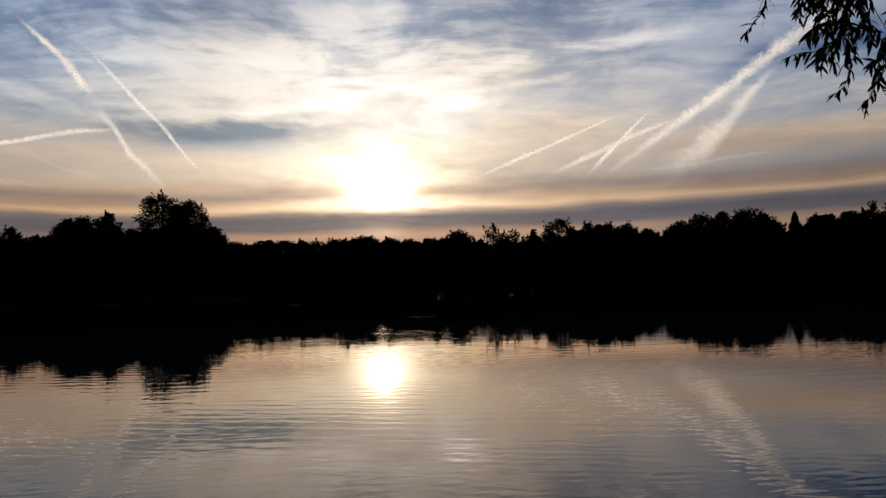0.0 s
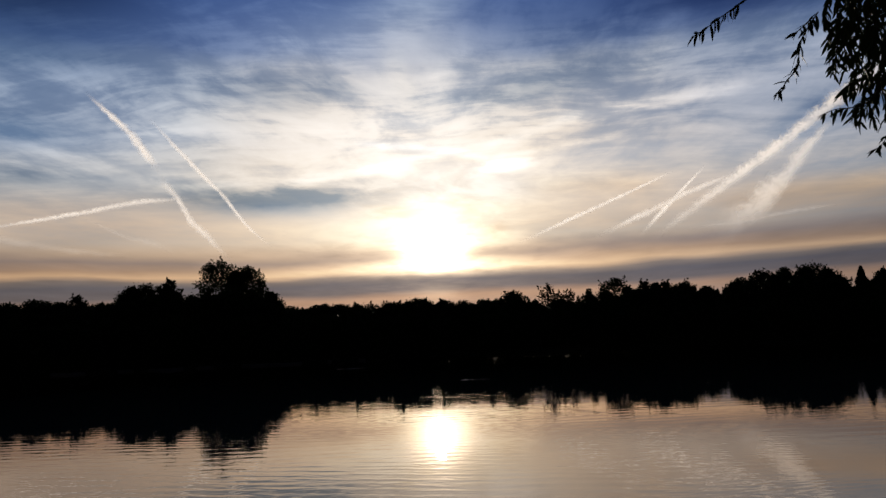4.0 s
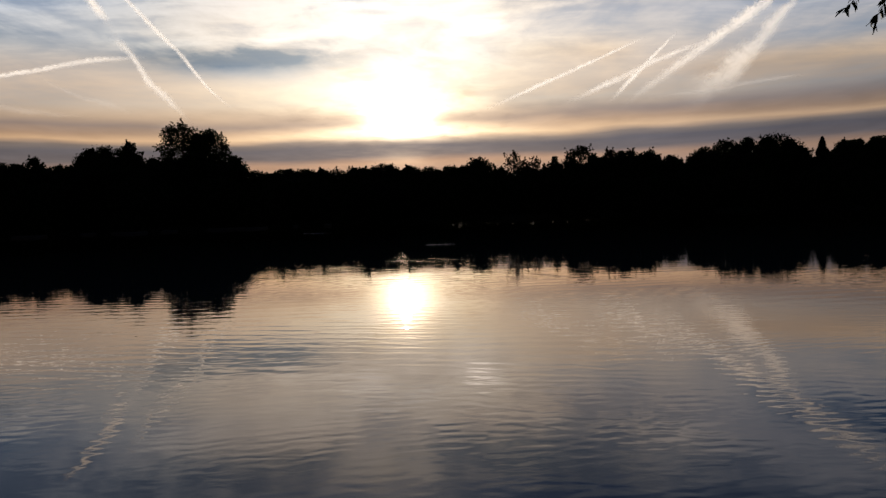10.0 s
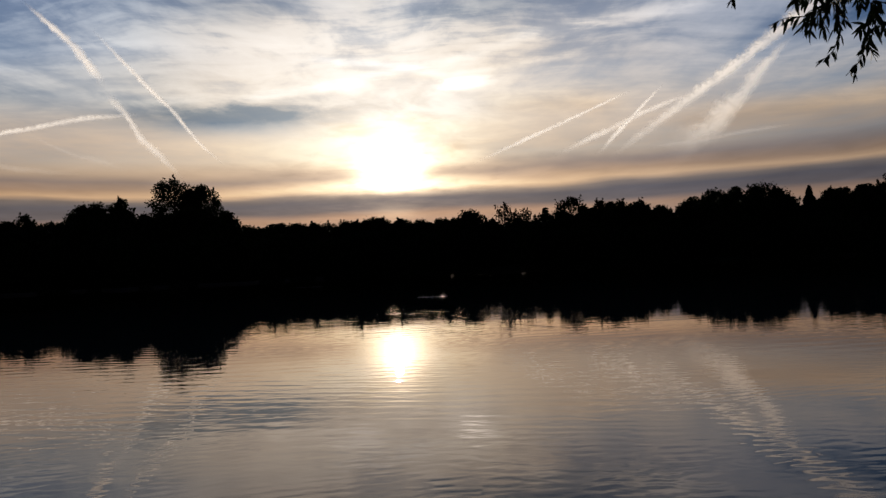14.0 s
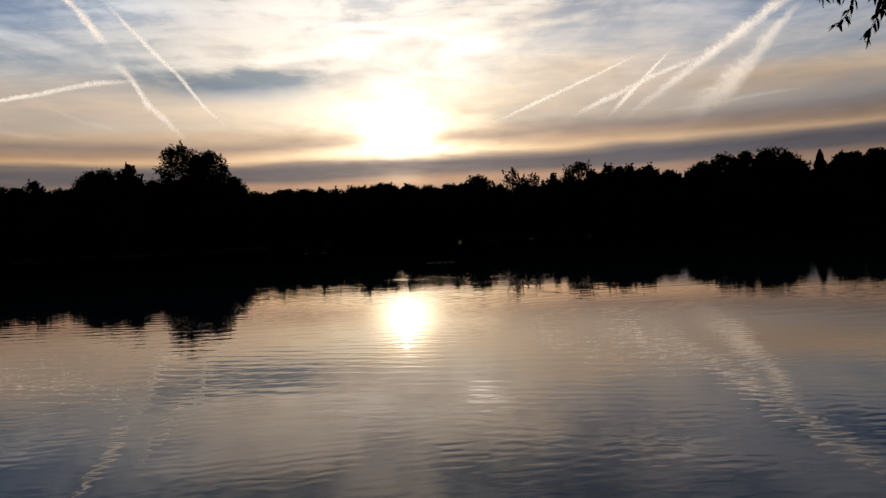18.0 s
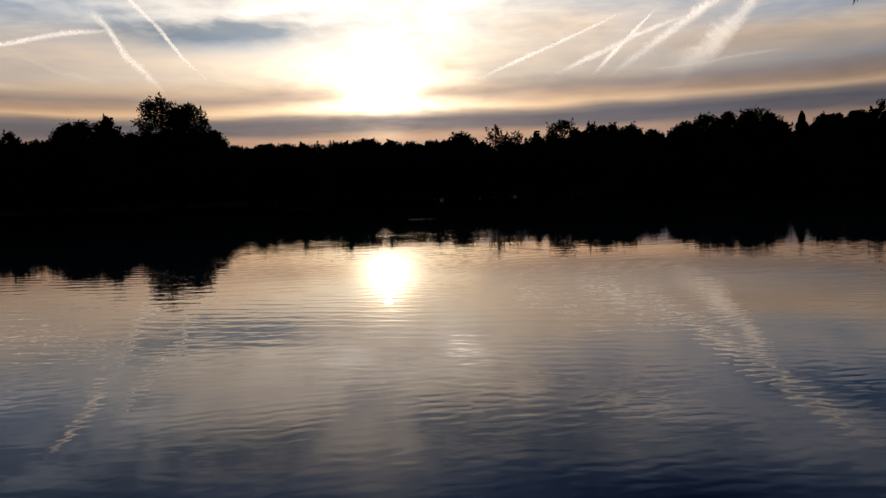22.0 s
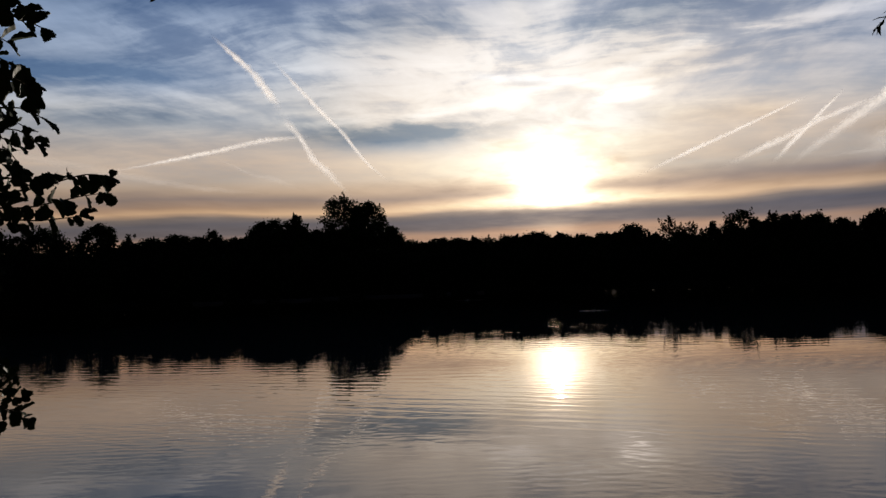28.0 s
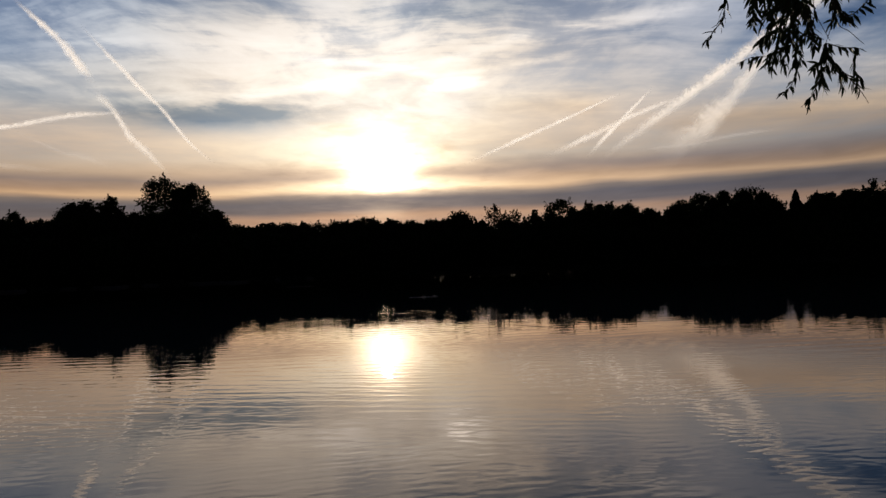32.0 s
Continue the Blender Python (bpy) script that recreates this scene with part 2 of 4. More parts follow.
thin = w.mul(thin, w.step(w.add(w.mul(n_wisp, 0.5), w.mul(n_fine, 0.5)), 0.38, 0.60, 1.0, 0.60))
thin = w.math("MINIMUM", thin, 1.0)
colour = w.mix(thin, colour, w.mix(1.0, colour, (0.42, 0.52, 0.63, 1), "MULTIPLY"))


def level_off(c):
    """A tone shoulder put into the sky colour: each channel levels off near 1."""
    return w.math("DIVIDE", c, w.math("POWER", w.add(1.0, w.math("POWER", w.mul(c, 1 / 1.02), 5.0)), 0.2))


colour = w.node("ShaderNodeCombineColor", dict(enumerate(level_off(c) for c in w.node("ShaderNodeSeparateColor", {0: colour}).outputs))).outputs[0]
slot = w.math("SUBTRACT", 1.0, w.mul(w.gauss(elw, 6.5, 0.50), w.step(ang, 1.5, 3.4), 0.80))
spread = w.mul(w.gauss(el, 5.35, 0.42), w.math("EXPONENT", w.mul(w.math("ABSOLUTE", w.add(az, -SUN_AZ)), -0.55)), 0.8)
core = w.mul(w.add(w.mul(w.math("EXPONENT", w.mul(ang, -1.35)), 8.5), w.mul(w.math("EXPONENT", w.math("DIVIDE", ang, -3.0)), 0.7, ripple), spread), slot, bank)
core_rgb = w.mix(1.0, (1.0, 0.82, 0.60, 1), w.node("ShaderNodeCombineColor", {0: core, 1: core, 2: core}).outputs[0], "MULTIPLY")
colour = w.mix(1.0, colour, core_rgb, "ADD")
lit = w.mul(w.add(w.mul(crests, 0.45, w.step(n_comb, 0.40, 0.60, 0.3, 1.2)), w.mul(patch, 2.6)), texture, w.math("EXPONENT", w.math("DIVIDE", ang, -9.0)), 0.9)
colour = w.mix(1.0, colour, w.mix(1.0, (1.0, 0.94, 0.86, 1), w.node("ShaderNodeCombineColor", {0: lit, 1: lit, 2: lit}).outputs[0], "MULTIPLY"), "ADD")
# torn gaps in the cirrus, through which the blue shows
torn = w.mul(w.step(w.add(w.mul(n_wisp, 0.40), w.mul(n_fine, 0.25), w.mul(n_hair, 0.20), w.mul(n_comb, 0.15)), 0.525, 0.445), w.step(el, 11.5, 16.0), 0.55)
torn = w.math("MINIMUM", w.add(torn, w.mul(thin, 0.40)), 1.0)
colour = w.mix(1.0, colour, w.mix(torn, (1.03, 1.03, 1.03, 1), (0.52, 0.62, 0.76, 1)), "MULTIPLY")
# the sky away from the sun is dimmer; high up and sideways darkened further to deepen the water
dim = w.mul(w.step(ang, 24.0, 105.0, 1.0, 0.14), w.step(el, 20.5, 31.0, 1.0, 0.45),
            w.step(w.mul(w.step(w.math("ABSOLUTE", w.add(az, 7.0)), 9.0, 27.0), w.step(el, 17.5, 25.0)), 0.0, 1.0, 1.0, 0.33))
colour = w.mix(1.0, colour, w.node("ShaderNodeCombineColor", {0: dim, 1: dim, 2: dim}).outputs[0], "MULTIPLY")
deep = w.step(el, 19.0, 28.0)
colour = w.mix(deep, colour, w.mix(1.0, colour, (0.52, 0.80, 1.22, 1), "MULTIPLY"))
high = w.mul(w.step(w.add(el, w.mul(bend, 3.0)), 19.0, 23.5), w.step(az, 4.0, 18.0))
colour = w.mix(high, colour, w.mix(1.0, colour, (0.33, 0.45, 0.72, 1), "MULTIPLY"))
rim = w.mul(w.step(w.add(el, w.mul(w.math("SUBTRACT", n_wisp, 0.5), 5.0)), 18.8, 20.6), w.math("SUBTRACT", 1.0, w.mul(w.gauss(az, -5.0, 4.5), 0.7)))
colour = w.mix(rim, colour, w.mix(1.0, colour, (0.62, 0.72, 0.90, 1), "MULTIPLY"))
back = w.node("ShaderNodeBackground", {"Color": colour, "Strength": 1.0})
w.node("ShaderNodeOutputWorld", {0: back.outputs[0]})

sun = new("sun", bpy.data.lights.new("sun", "SUN"))
sun.data.energy, sun.data.angle, sun.data.color = 3.0, radians(0.6), (1.0, 0.91, 0.79)
sun.matrix_world = look(direction(SUN_AZ, SUN_EL) * 50, (0, 0, 0))


# ---- materials ----
def material(name):
    m = bpy.data.materials.new(name)
    m.use_nodes = True
    n = Nodes(m.node_tree)
    return m, n, n.node("ShaderNodeOutputMaterial")


def foliage(name, dark, light, rough=0.85, per="island"):
    m, n, o = material(name)
    if per == "island":
        rnd = n.node("ShaderNodeNewGeometry").outputs["Random Per Island"]
    else:
        rnd = n.node("ShaderNodeObjectInfo").outputs["Random"]
    pos = n.node("ShaderNodeTexCoord").outputs["Object"]
    patchy = n.noise(pos, 0.7, 3.0)
    c = n.mix(n.math("ADD", n.mul(rnd, 0.6), n.mul(patchy, 0.4), clamp=True), (*dark, 1), (*light, 1))
    b = n.node("ShaderNodeBsdfPrincipled", {"Base Color": c, "Roughness": rough, "Specular IOR Level": 0.05})
    n.set(o.inputs[0], b.outputs[0])
    return m


def bark(name, dark, light):
    m, n, o = material(name)
    pos = n.node("ShaderNodeTexCoord").outputs["Object"]
    ridges = n.noise(n.node("ShaderNodeMapping", {0: pos, 3: (9, 9, 1.5)}).outputs[0], 2.0, 6.0, 0.65)
    c = n.mix(n.step(ridges, 0.3, 0.7), (*dark, 1), (*light, 1))
    bump = n.node("ShaderNodeBump", {"Height": ridges, "Strength": 0.7, "Distance": 0.02})
    b = n.node("ShaderNodeBsdfPrincipled", {"Base Color": c, "Roughness": 0.9, "Specular IOR Level": 0.15, "Normal": bump.outputs[0]})
    n.set(o.inputs[0], b.outputs[0])
    return m


LEAF_DARK = foliage("oak_foliage", (0.016, 0.026, 0.010), (0.034, 0.048, 0.018))
LEAF_WARM = foliage("autumn_tinged_foliage", (0.030, 0.028, 0.012), (0.055, 0.046, 0.018))
LEAF_PINE = foliage("conifer_needles", (0.010, 0.020, 0.012), (0.022, 0.034, 0.018))
LEAF_WILLOW = foliage("willow_leaf", (0.030, 0.046, 0.020), (0.060, 0.080, 0.036), 0.6, "object")
LEAF_WILLOW_FAR = foliage("willow_leaf_bunch", (0.030, 0.046, 0.020), (0.060, 0.080, 0.036), 0.6)
LEAF_ALDER = foliage("alder_leaf", (0.024, 0.036, 0.014), (0.050, 0.062, 0.024), 0.6, "object")
LEAF_ALDER_FAR = foliage("alder_leaf_bunch", (0.024, 0.036, 0.014), (0.050, 0.062, 0.024), 0.6)
BARK = bark("tree_bark", (0.03, 0.022, 0.016), (0.10, 0.08, 0.06))
TWIG = bark("twig_bark", (0.035, 0.026, 0.016), (0.085, 0.06, 0.04))

# water: dark, clear-surfaced, with light wind ripples and calmer patches
WATER, n, o = material("lake_water")
pos = n.node("ShaderNodeTexCoord").outputs["Object"]
far_x, far_y, _ = n.node("ShaderNodeSeparateXYZ", {0: pos}).outputs


def wave_train(turn, wavelength, wander):
    """Long-crested ripples that run across the lake, with wandering crests."""
    turned = n.node("ShaderNodeMapping", {0: pos, 2: (0, 0, turn)}).outputs[0]
    return n.node("ShaderNodeTexWave", {"Vector": turned, "Scale": 0.314 / wavelength, "Distortion": wander, "Detail": 2.0, "Detail Scale": 0.30 / wavelength,
                                        "Detail Roughness": 0.55}, wave_type="BANDS", bands_direction="Y").outputs["Fac"]


def patches(shift, scale, lo, hi, least):
    """Where a breath of wind roughens the surface, and where it lies calm."""
    at = n.node("ShaderNodeMapping", {0: pos, 1: shift, 3: (scale, scale * 1.6, 1)}).outputs[0]
    return n.step(n.noise(at, 1.0, 4.0, 0.55), lo, hi, least, 1.0)


# ripple height by distance ahead: lower close by, lower again far out
y_fade = n.mul(n.step(far_y, 3.5, 10.0, 0.36, 1.0), n.step(far_y, 8.0, 26.0, 1.0, 0.30))
train = n.noise(n.node("ShaderNodeMapping", {0: pos, 2: (0, 0, 0.16), 3: (2.3, 5.2, 1)}).outputs[0], 1.0, 1.0, 0.45, 0.5)
cross = n.noise(n.node("ShaderNodeMapping", {0: pos, 2: (0, 0, -0.30), 3: (2.7, 4.6, 1)}).outputs[0], 1.0, 1.0, 0.45, 0.5)
chop = n.noise(n.node("ShaderNodeMapping", {0: pos, 2: (0, 0, 0.5), 3: (5.0, 8.0, 1)}).outputs[0], 1.0, 1.0, 0.5, 0.4)
swell = n.noise(n.node("ShaderNodeMapping", {0: pos, 2: (0, 0, 0.05), 3: (0.5, 1.3, 1)}).outputs[0], 1.0, 1.0, 0.5, 0.2)
calm, puffs = patches((0.0, 0.0, 0.0), 0.14, 0.38, 0.62, 0.25), patches((7.3, 2.1, 0.0), 0.10, 0.42, 0.60, 0.15)
combed = n.add(n.mul(wave_train(0.20, 0.24, 5.5), patches((3.0, 9.0, 0.0), 0.16, 0.40, 0.58, 0.0)),
               n.mul(wave_train(-0.26, 0.19, 5.0), patches((5.5, 1.0, 0.0), 0.13, 0.42, 0.60, 0.0)))
broad_trains = n.mul(n.add(n.mul(wave_train(0.14, 0.44, 5.0), patches((1.0, 4.0, 0.0), 0.09, 0.44, 0.60, 0.05)),
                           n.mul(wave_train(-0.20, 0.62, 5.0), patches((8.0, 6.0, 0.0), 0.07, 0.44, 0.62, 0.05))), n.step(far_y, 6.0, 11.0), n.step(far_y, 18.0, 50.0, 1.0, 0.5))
paw = n.mul(n.gauss(far_y, 34.0, 7.0), n.gauss(n.add(far_x, n.mul(far_y, 0.078)), 0.0, 0.50))
micro = n.noise(n.node("ShaderNodeMapping", {0: pos, 3: (16.0, 7.0, 1)}).outputs[0], 1.0, 1.0, 0.5)
h = n.add(n.mul(n.math("SUBTRACT", train, 0.5), n.add(calm, 0.15), y_fade, 0.0016), n.mul(n.math("SUBTRACT", cross, 0.5), puffs, y_fade, 0.0016),
          n.mul(n.math("SUBTRACT", chop, 0.5), calm, puffs, y_fade, 0.0014), n.mul(combed, y_fade, 0.00050), n.mul(broad_trains, 0.00085),
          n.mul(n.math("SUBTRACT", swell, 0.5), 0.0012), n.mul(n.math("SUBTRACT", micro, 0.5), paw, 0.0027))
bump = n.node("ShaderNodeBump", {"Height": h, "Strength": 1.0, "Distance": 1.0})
mirror = n.node("ShaderNodeBsdfGlossy", {"Color": (0.98, 0.88, 0.80, 1), "Roughness": 0.005, "Normal": bump.outputs[0]}, distribution="BECKMANN")
murk = n.node("ShaderNodeBsdfDiffuse", {"Color": (0.006, 0.013, 0.024, 1)})
fresnel = n.node("ShaderNodeFresnel", {"IOR": 1.34, "Normal": bump.outputs[0]}).outputs[0]
gloss = n.math("SUBTRACT", n.mul(fresnel, 1.26), 0.035, clamp=True)
n.set(o.inputs[0], n.node("ShaderNodeMixShader", {0: gloss, 1: murk.outputs[0], 2: mirror.outputs[0]}).outputs[0])

GROUND, n, o = material("bank_grass_and_earth")
pos = n.node("ShaderNodeTexCoord").outputs["Object"]
tuft, broad = n.noise(pos, 6.0, 6.0, 0.7), n.noise(pos, 0.08, 4.0)
c = n.mix(n.step(broad, 0.35, 0.65), (0.035, 0.045, 0.018, 1), (0.065, 0.055, 0.034, 1))
c = n.mix(n.mul(n.step(tuft, 0.3, 0.7), 0.6), c, (0.020, 0.024, 0.012, 1))
bump = n.node("ShaderNodeBump", {"Height": tuft, "Strength": 0.8, "Distance": 0.08})
b = n.node("ShaderNodeBsdfPrincipled", {"Base Color": c, "Roughness": 0.95, "Specular IOR Level": 0.1, "Normal": bump.outputs[0]})
n.set(o.inputs[0], b.outputs[0])

# pale colour in place of the sky mirrored along the far shore
SHORE_STRIP, n, o = material("pale_shore_strip")
pos = n.node("ShaderNodeTexCoord").outputs["Object"]
grit = n.noise(pos, 3.0, 6.0, 0.7)
c = n.mix(grit, (0.06, 0.05, 0.04, 1), (0.20, 0.17, 0.14, 1))
b = n.node("ShaderNodeBsdfPrincipled", {"Base Color": c, "Roughness": 0.55})
n.set(o.inputs[0], b.outputs[0])


# pale glossy colour standing in for streaks of sky reflected on the water
STREAK_STEM, n, o = material("pale_streak_stem")
grit = n.noise(n.node("ShaderNodeTexCoord").outputs["Object"], 14.0, 5.0, 0.6)
c = n.mix(grit, (0.10, 0.085, 0.07, 1), (0.26, 0.23, 0.20, 1))
b = n.node("ShaderNodeBsdfPrincipled", {"Base Color": c, "Roughness": 0.22, "Specular IOR Level": 0.6})
n.set(o.inputs[0], b.outputs[0])


def vapour(name, density, puff, ragged=0.34):
    """Ice cloud of a vapour trail: thin white scattering, ragged at the edges. UV: x along, y across."""
    m, n, o = material(name)
    uv = n.node("ShaderNodeUVMap").outputs[0]
    u, v, _ = n.node("ShaderNodeSeparateXYZ", {0: uv}).outputs
    pos = n.node("ShaderNodeTexCoord").outputs["Object"]
    lumps = n.noise(pos, puff, 5.0, 0.62, 0.8)
    broad = n.noise(pos, puff * 0.18, 3.0, 0.5)
    across = n.math("ABSOLUTE", n.add(n.math("SUBTRACT", v, 0.5), n.mul(n.math("SUBTRACT", lumps, 0.5), ragged), n.mul(n.math("SUBTRACT", broad, 0.5), 0.20)))
    body = n.step(across, 0.02, 0.34, 1.0, 0.0)
    ends = n.mul(n.step(u, 0.0, 0.22), n.step(u, 0.70, 1.0, 1.0, 0.0))
    a = n.mul(body, ends, n.step(lumps, 0.15, 0.70, 0.55, 1.0), n.step(broad, 0.3, 0.65, 0.60, 1.0), density)
    white = n.node("ShaderNodeBsdfTranslucent", {0: (0.95, 0.95, 0.95, 1)})
    thin = n.node("ShaderNodeBsdfTransparent")
    mixer = n.node("ShaderNodeMixShader", {0: a, 1: thin.outputs[0], 2: white.outputs[0]})
    n.set(o.inputs[0], mixer.outputs[0])
    return m


TRAIL_DENSE = vapour("dense_vapour", 0.97, 0.052, 0.46)
TRAIL_MID = vapour("thin_vapour", 0.75, 0.032, 0.42)
TRAIL_SOFT = vapour("feathery_vapour", 0.62, 0.014, 0.5)
TRAIL_FAINT = vapour("faint_vapour", 0.15, 0.02)


# ---- mesh helpers ----
def mesh_of(name, verts, faces, mat, smooth=False):
    me = bpy.data.meshes.new(name)
    me.from_pydata([tuple(v) for v in verts], [], [tuple(f) for f in faces])
    me.materials.append(mat)
    if smooth:
        me.polygons.foreach_set("use_smooth", [True] * len(me.polygons))
    me.update()
    return me


def part(name, me, parent, label="", kind=""):
    ob = new(name, me)
    ob.parent = parent
    return tagged(ob, label, kind=kind)


def tube(points, radii, sides=6):
    """Vertices and faces of a tapered, closed tube through points."""
    verts, faces = [], []
    pts = [Vector(p) for p in points]
    for i, p in enumerate(pts):
        d = (pts[min(i + 1, len(pts) - 1)] - pts[max(i - 1, 0)]).normalized()
        a = d.cross(Vector((0.31, 0.17, 0.93))).normalized()
        c = d.cross(a)
        for k in range(sides):
            t = 2 * math.pi * k / sides
            verts.append(p + (a * math.cos(t) + c * math.sin(t)) * radii[i])
    for i in range(len(pts) - 1):
        for k in range(sides):
            q = i * sides
            faces.append((q + k, q + (k + 1) % sides, q + sides + (k + 1) % sides, q + sides + k))
    faces.append(tuple(range(sides))[::-1])
    faces.append(tuple(range(len(verts) - sides, len(verts))))
    return verts, faces


def smooth_line(points, n):
    """Catmull-Rom line through points."""
    p = [Vector(q) for q in points]
    p = [p[0] * 2 - p[1], *p, p[-1] * 2 - p[-2]]
    res = []
    spans = len(p) - 3
    for i in range(n + 1):
        s = min(i / n * spans, spans - 1e-6)
        k, t = int(s), s - int(s)
        a, b_, c_, d_ = p[k:k + 4]
        res.append(0.5 * (2 * b_ + (c_ - a) * t + (2 * a - 5 * b_ + 4 * c_ - d_) * t * t + (3 * b_ - a - 3 * c_ + d_) * t ** 3))
    return res


# ---- ground and water ----
def shore_range(a):
    """Distance of the far shore along a bearing in degrees."""
    base = 90 + 12 * (1 / (1 + math.exp(-(a + 9) / 2.5))) + 10 * (1 / (1 + math.exp(-(a - 12) / 4)))
    return base + 2.2 * math.sin(a * 0.9) + 1.3 * math.sin(a * 2.3 + 1)


def ground_z(x, y):
    r, a = math.hypot(x, y), math.degrees(math.atan2(x, y))
    edge = min(y - 1.25 - 0.15 * math.sin(x * 0.8) + min(0.006 * x * x, 12), (shore_range(a) - r) * 0.8)
    bumps = noise.noise((x * 0.05, y * 0.05, 0)) * 0.35 + noise.noise((x * 0.7, y * 0.7, 3)) * 0.06
    if edge > 0:
        return max(-1.2, -edge * 0.45)
    rise = min(0.45, -edge * 0.5)
    return rise + bumps * min(1.0, -edge / 3) + min(6.0, max(0, r - shore_range(a) - 6) * 0.055)


def build_ground():
    angles = [math.radians(v) for v in np.linspace(-180, 180, 181)[:-1]]
    radii = [0.25] + list(np.geomspace(0.6, 70, 40)) + list(np.linspace(74, 140, 45)) + list(np.geomspace(150, 4600, 22))
    verts = [(0, 0, ground_z(0, 0))]
    for r in radii:
        for a in angles:
            x, y = r * math.sin(a), r * math.cos(a)
            verts.append((x, y, ground_z(x, y)))
    m = len(angles)
    faces = [(0, 1 + (k + 1) % m, 1 + k) for k in range(m)]
    for i in range(len(radii) - 1):
        q = 1 + i * m
        faces += [(q + k, q + (k + 1) % m, q + m + (k + 1) % m, q + m + k) for k in range(m)]
    return tagged(new("ground", mesh_of("ground", verts, faces, GROUND, True)), "grassy earth bank and dark lake bed reaching the horizon",
                  "ground", kind="structure")


build_ground()

angles = [math.radians(v) for v in np.linspace(-180, 180, 121)[:-1]]
verts = [(260 * math.sin(a), 260 * math.cos(a), 0) for a in angles]
water = tagged(new("water", mesh_of("water", verts, [tuple(range(len(verts)))[::-1]], WATER)), "calm dark lake with small ripples mirroring the sunrise",
               "water", kind="structure")


def waterline_strip(a0, a1, width):
    """A low strip along the far waterline, standing in for a streak of reflected sky."""
    verts, faces, k = [], [], 40
    for i in range(k + 1):
        a = a0 + (a1 - a0) * i / k
        r = shore_range(a)
        wide = width * (0.4 + 0.6 * abs(noise.noise((a * 0.8, 2, 0)))) * math.sin(math.pi * (i + 0.5) / (k + 1))
        for j, (dr, z) in enumerate(((-wide, -0.05), (-wide * 0.5, 0.07), (0.6, 0.22), (1.5, 0.1))):
            d = direction(a, 0) * (r + dr)
            verts.append((d.x, d.y, z + 0.02 * noise.noise((a * 3, j, 1))))
    for i in range(k):
        for j in range(3):
            q = i * 4 + j
            faces.append((q, q + 4, q + 5, q + 1))
    return tagged(new("waterline_strip", mesh_of("waterline_strip", verts, faces, SHORE_STRIP, True)), "low pale strip along the far waterline, standing in for a streak of reflected sky",
                  "shore", kind="structure")


waterline_strip(-30, -9.5, 0.9)


# ---- vapour trails ----
def contrail(points, widths, mat, label, far=3600.0):
    """A ribbon of ice cloud high over the lake, through bearings and elevations; widths in degrees."""
    line = smooth_line([direction(a, e) * far for a, e in points], 48)
    k = len(line)
    verts, faces, uvs = [], [], []
    across = 6
    base = line[0].copy()
    for i, p in enumerate(line):
        d = (line[min(i + 1, k - 1)] - line[max(i - 1, 0)]).normalized()
        side = d.cross(p.normalized()).normalized()
        t = i / (k - 1)
        s = t * (len(widths) - 1)
        j = min(int(s), len(widths) - 2)
        wide = math.radians(widths[j] + (widths[j + 1] - widths[j]) * (s - j)) * far * (1 + 0.25 * noise.noise((i * 0.5, far, 0)))
        for c in range(across + 1):
            v = c / across
            bulge = -math.sin(math.pi * v) * wide * 0.25
            verts.append(p - base + side * (v - 0.5) * wide * 1.6 + p.normalized() * bulge)
            uvs.append((t, v))
    for i in range(k - 1):
        for c in range(across):
            q = i * (across + 1) + c
            faces.append((q, q + 1, q + across + 2, q + across + 1))
    me = mesh_of("contrail", verts, faces, mat, True)
    layer = me.uv_layers.new(name="UVMap")
    for loop in me.loops:
        layer.data[loop.index].uv = uvs[loop.vertex_index]
    ob = new("contrail", me)
    ob.location = base
    return tagged(ob, label, "contrail", "vapour trails in the sky")


contrail([(-28.3, 17.11), (-25.7, 14.90), (-24.5, 13.50), (-23.4, 12.00)], (0.25, 0.6, 0.8, 0.5), TRAIL_DENSE, "broad ragged white vapour trail high in blue sky")
contrail([(-24.4, 15.90), (-21.0, 12.33), (-19.2, 10.49), (-17.6, 8.44), (-15.8, 6.84)], (0.28, 0.40, 0.36, 0.28, 0.14), TRAIL_DENSE, "long narrow white vapour trail slanting down to the trees")
contrail([(-23.7, 11.96), (-22.2, 10.21), (-21.4, 8.82), (-20.4, 7.82), (-18.6, 5.86)], (0.8, 0.45, 0.6, 0.7, 0.3), TRAIL_MID, "short broken vapour trail beside a longer one")
contrail([(-21.1, 10.40), (-24.9, 10.03), (-27.9, 9.33), (-31.4, 8.57), (-35.9, 7.64)], (0.25, 0.45, 0.42, 0.30, 0.2), TRAIL_DENSE, "level cream vapour trail crossing a broken one")
contrail([(-28.4, 9.02), (-25.5, 7.64), (-24.3, 7.42), (-22.0, 6.47)], (0.2, 0.3, 0.5, 0.4), TRAIL_FAINT, "faint fading vapour trail low over the trees")
contrail([(-44.0, 9.4), (-36.0, 8.0), (-30.0, 6.9), (-24.0, 6.3)], (0.6, 0.7, 0.5, 0.4), TRAIL_FAINT, "faint cream vapour streak low over the trees")
contrail([(12.9, 11.03), (9.2, 9.62), (5.9, 8.36), (1.3, 6.55)], (0.14, 0.28, 0.36, 0.24), TRAIL_DENSE, "narrow cream vapour trail low beside the sun")
contrail([(15.0, 11.23), (13.2, 9.60), (11.9, 8.34), (10.1, 6.64)], (0.16, 0.30, 0.45, 0.3), TRAIL_DENSE, "short narrow vapour trail crossing a longer one")
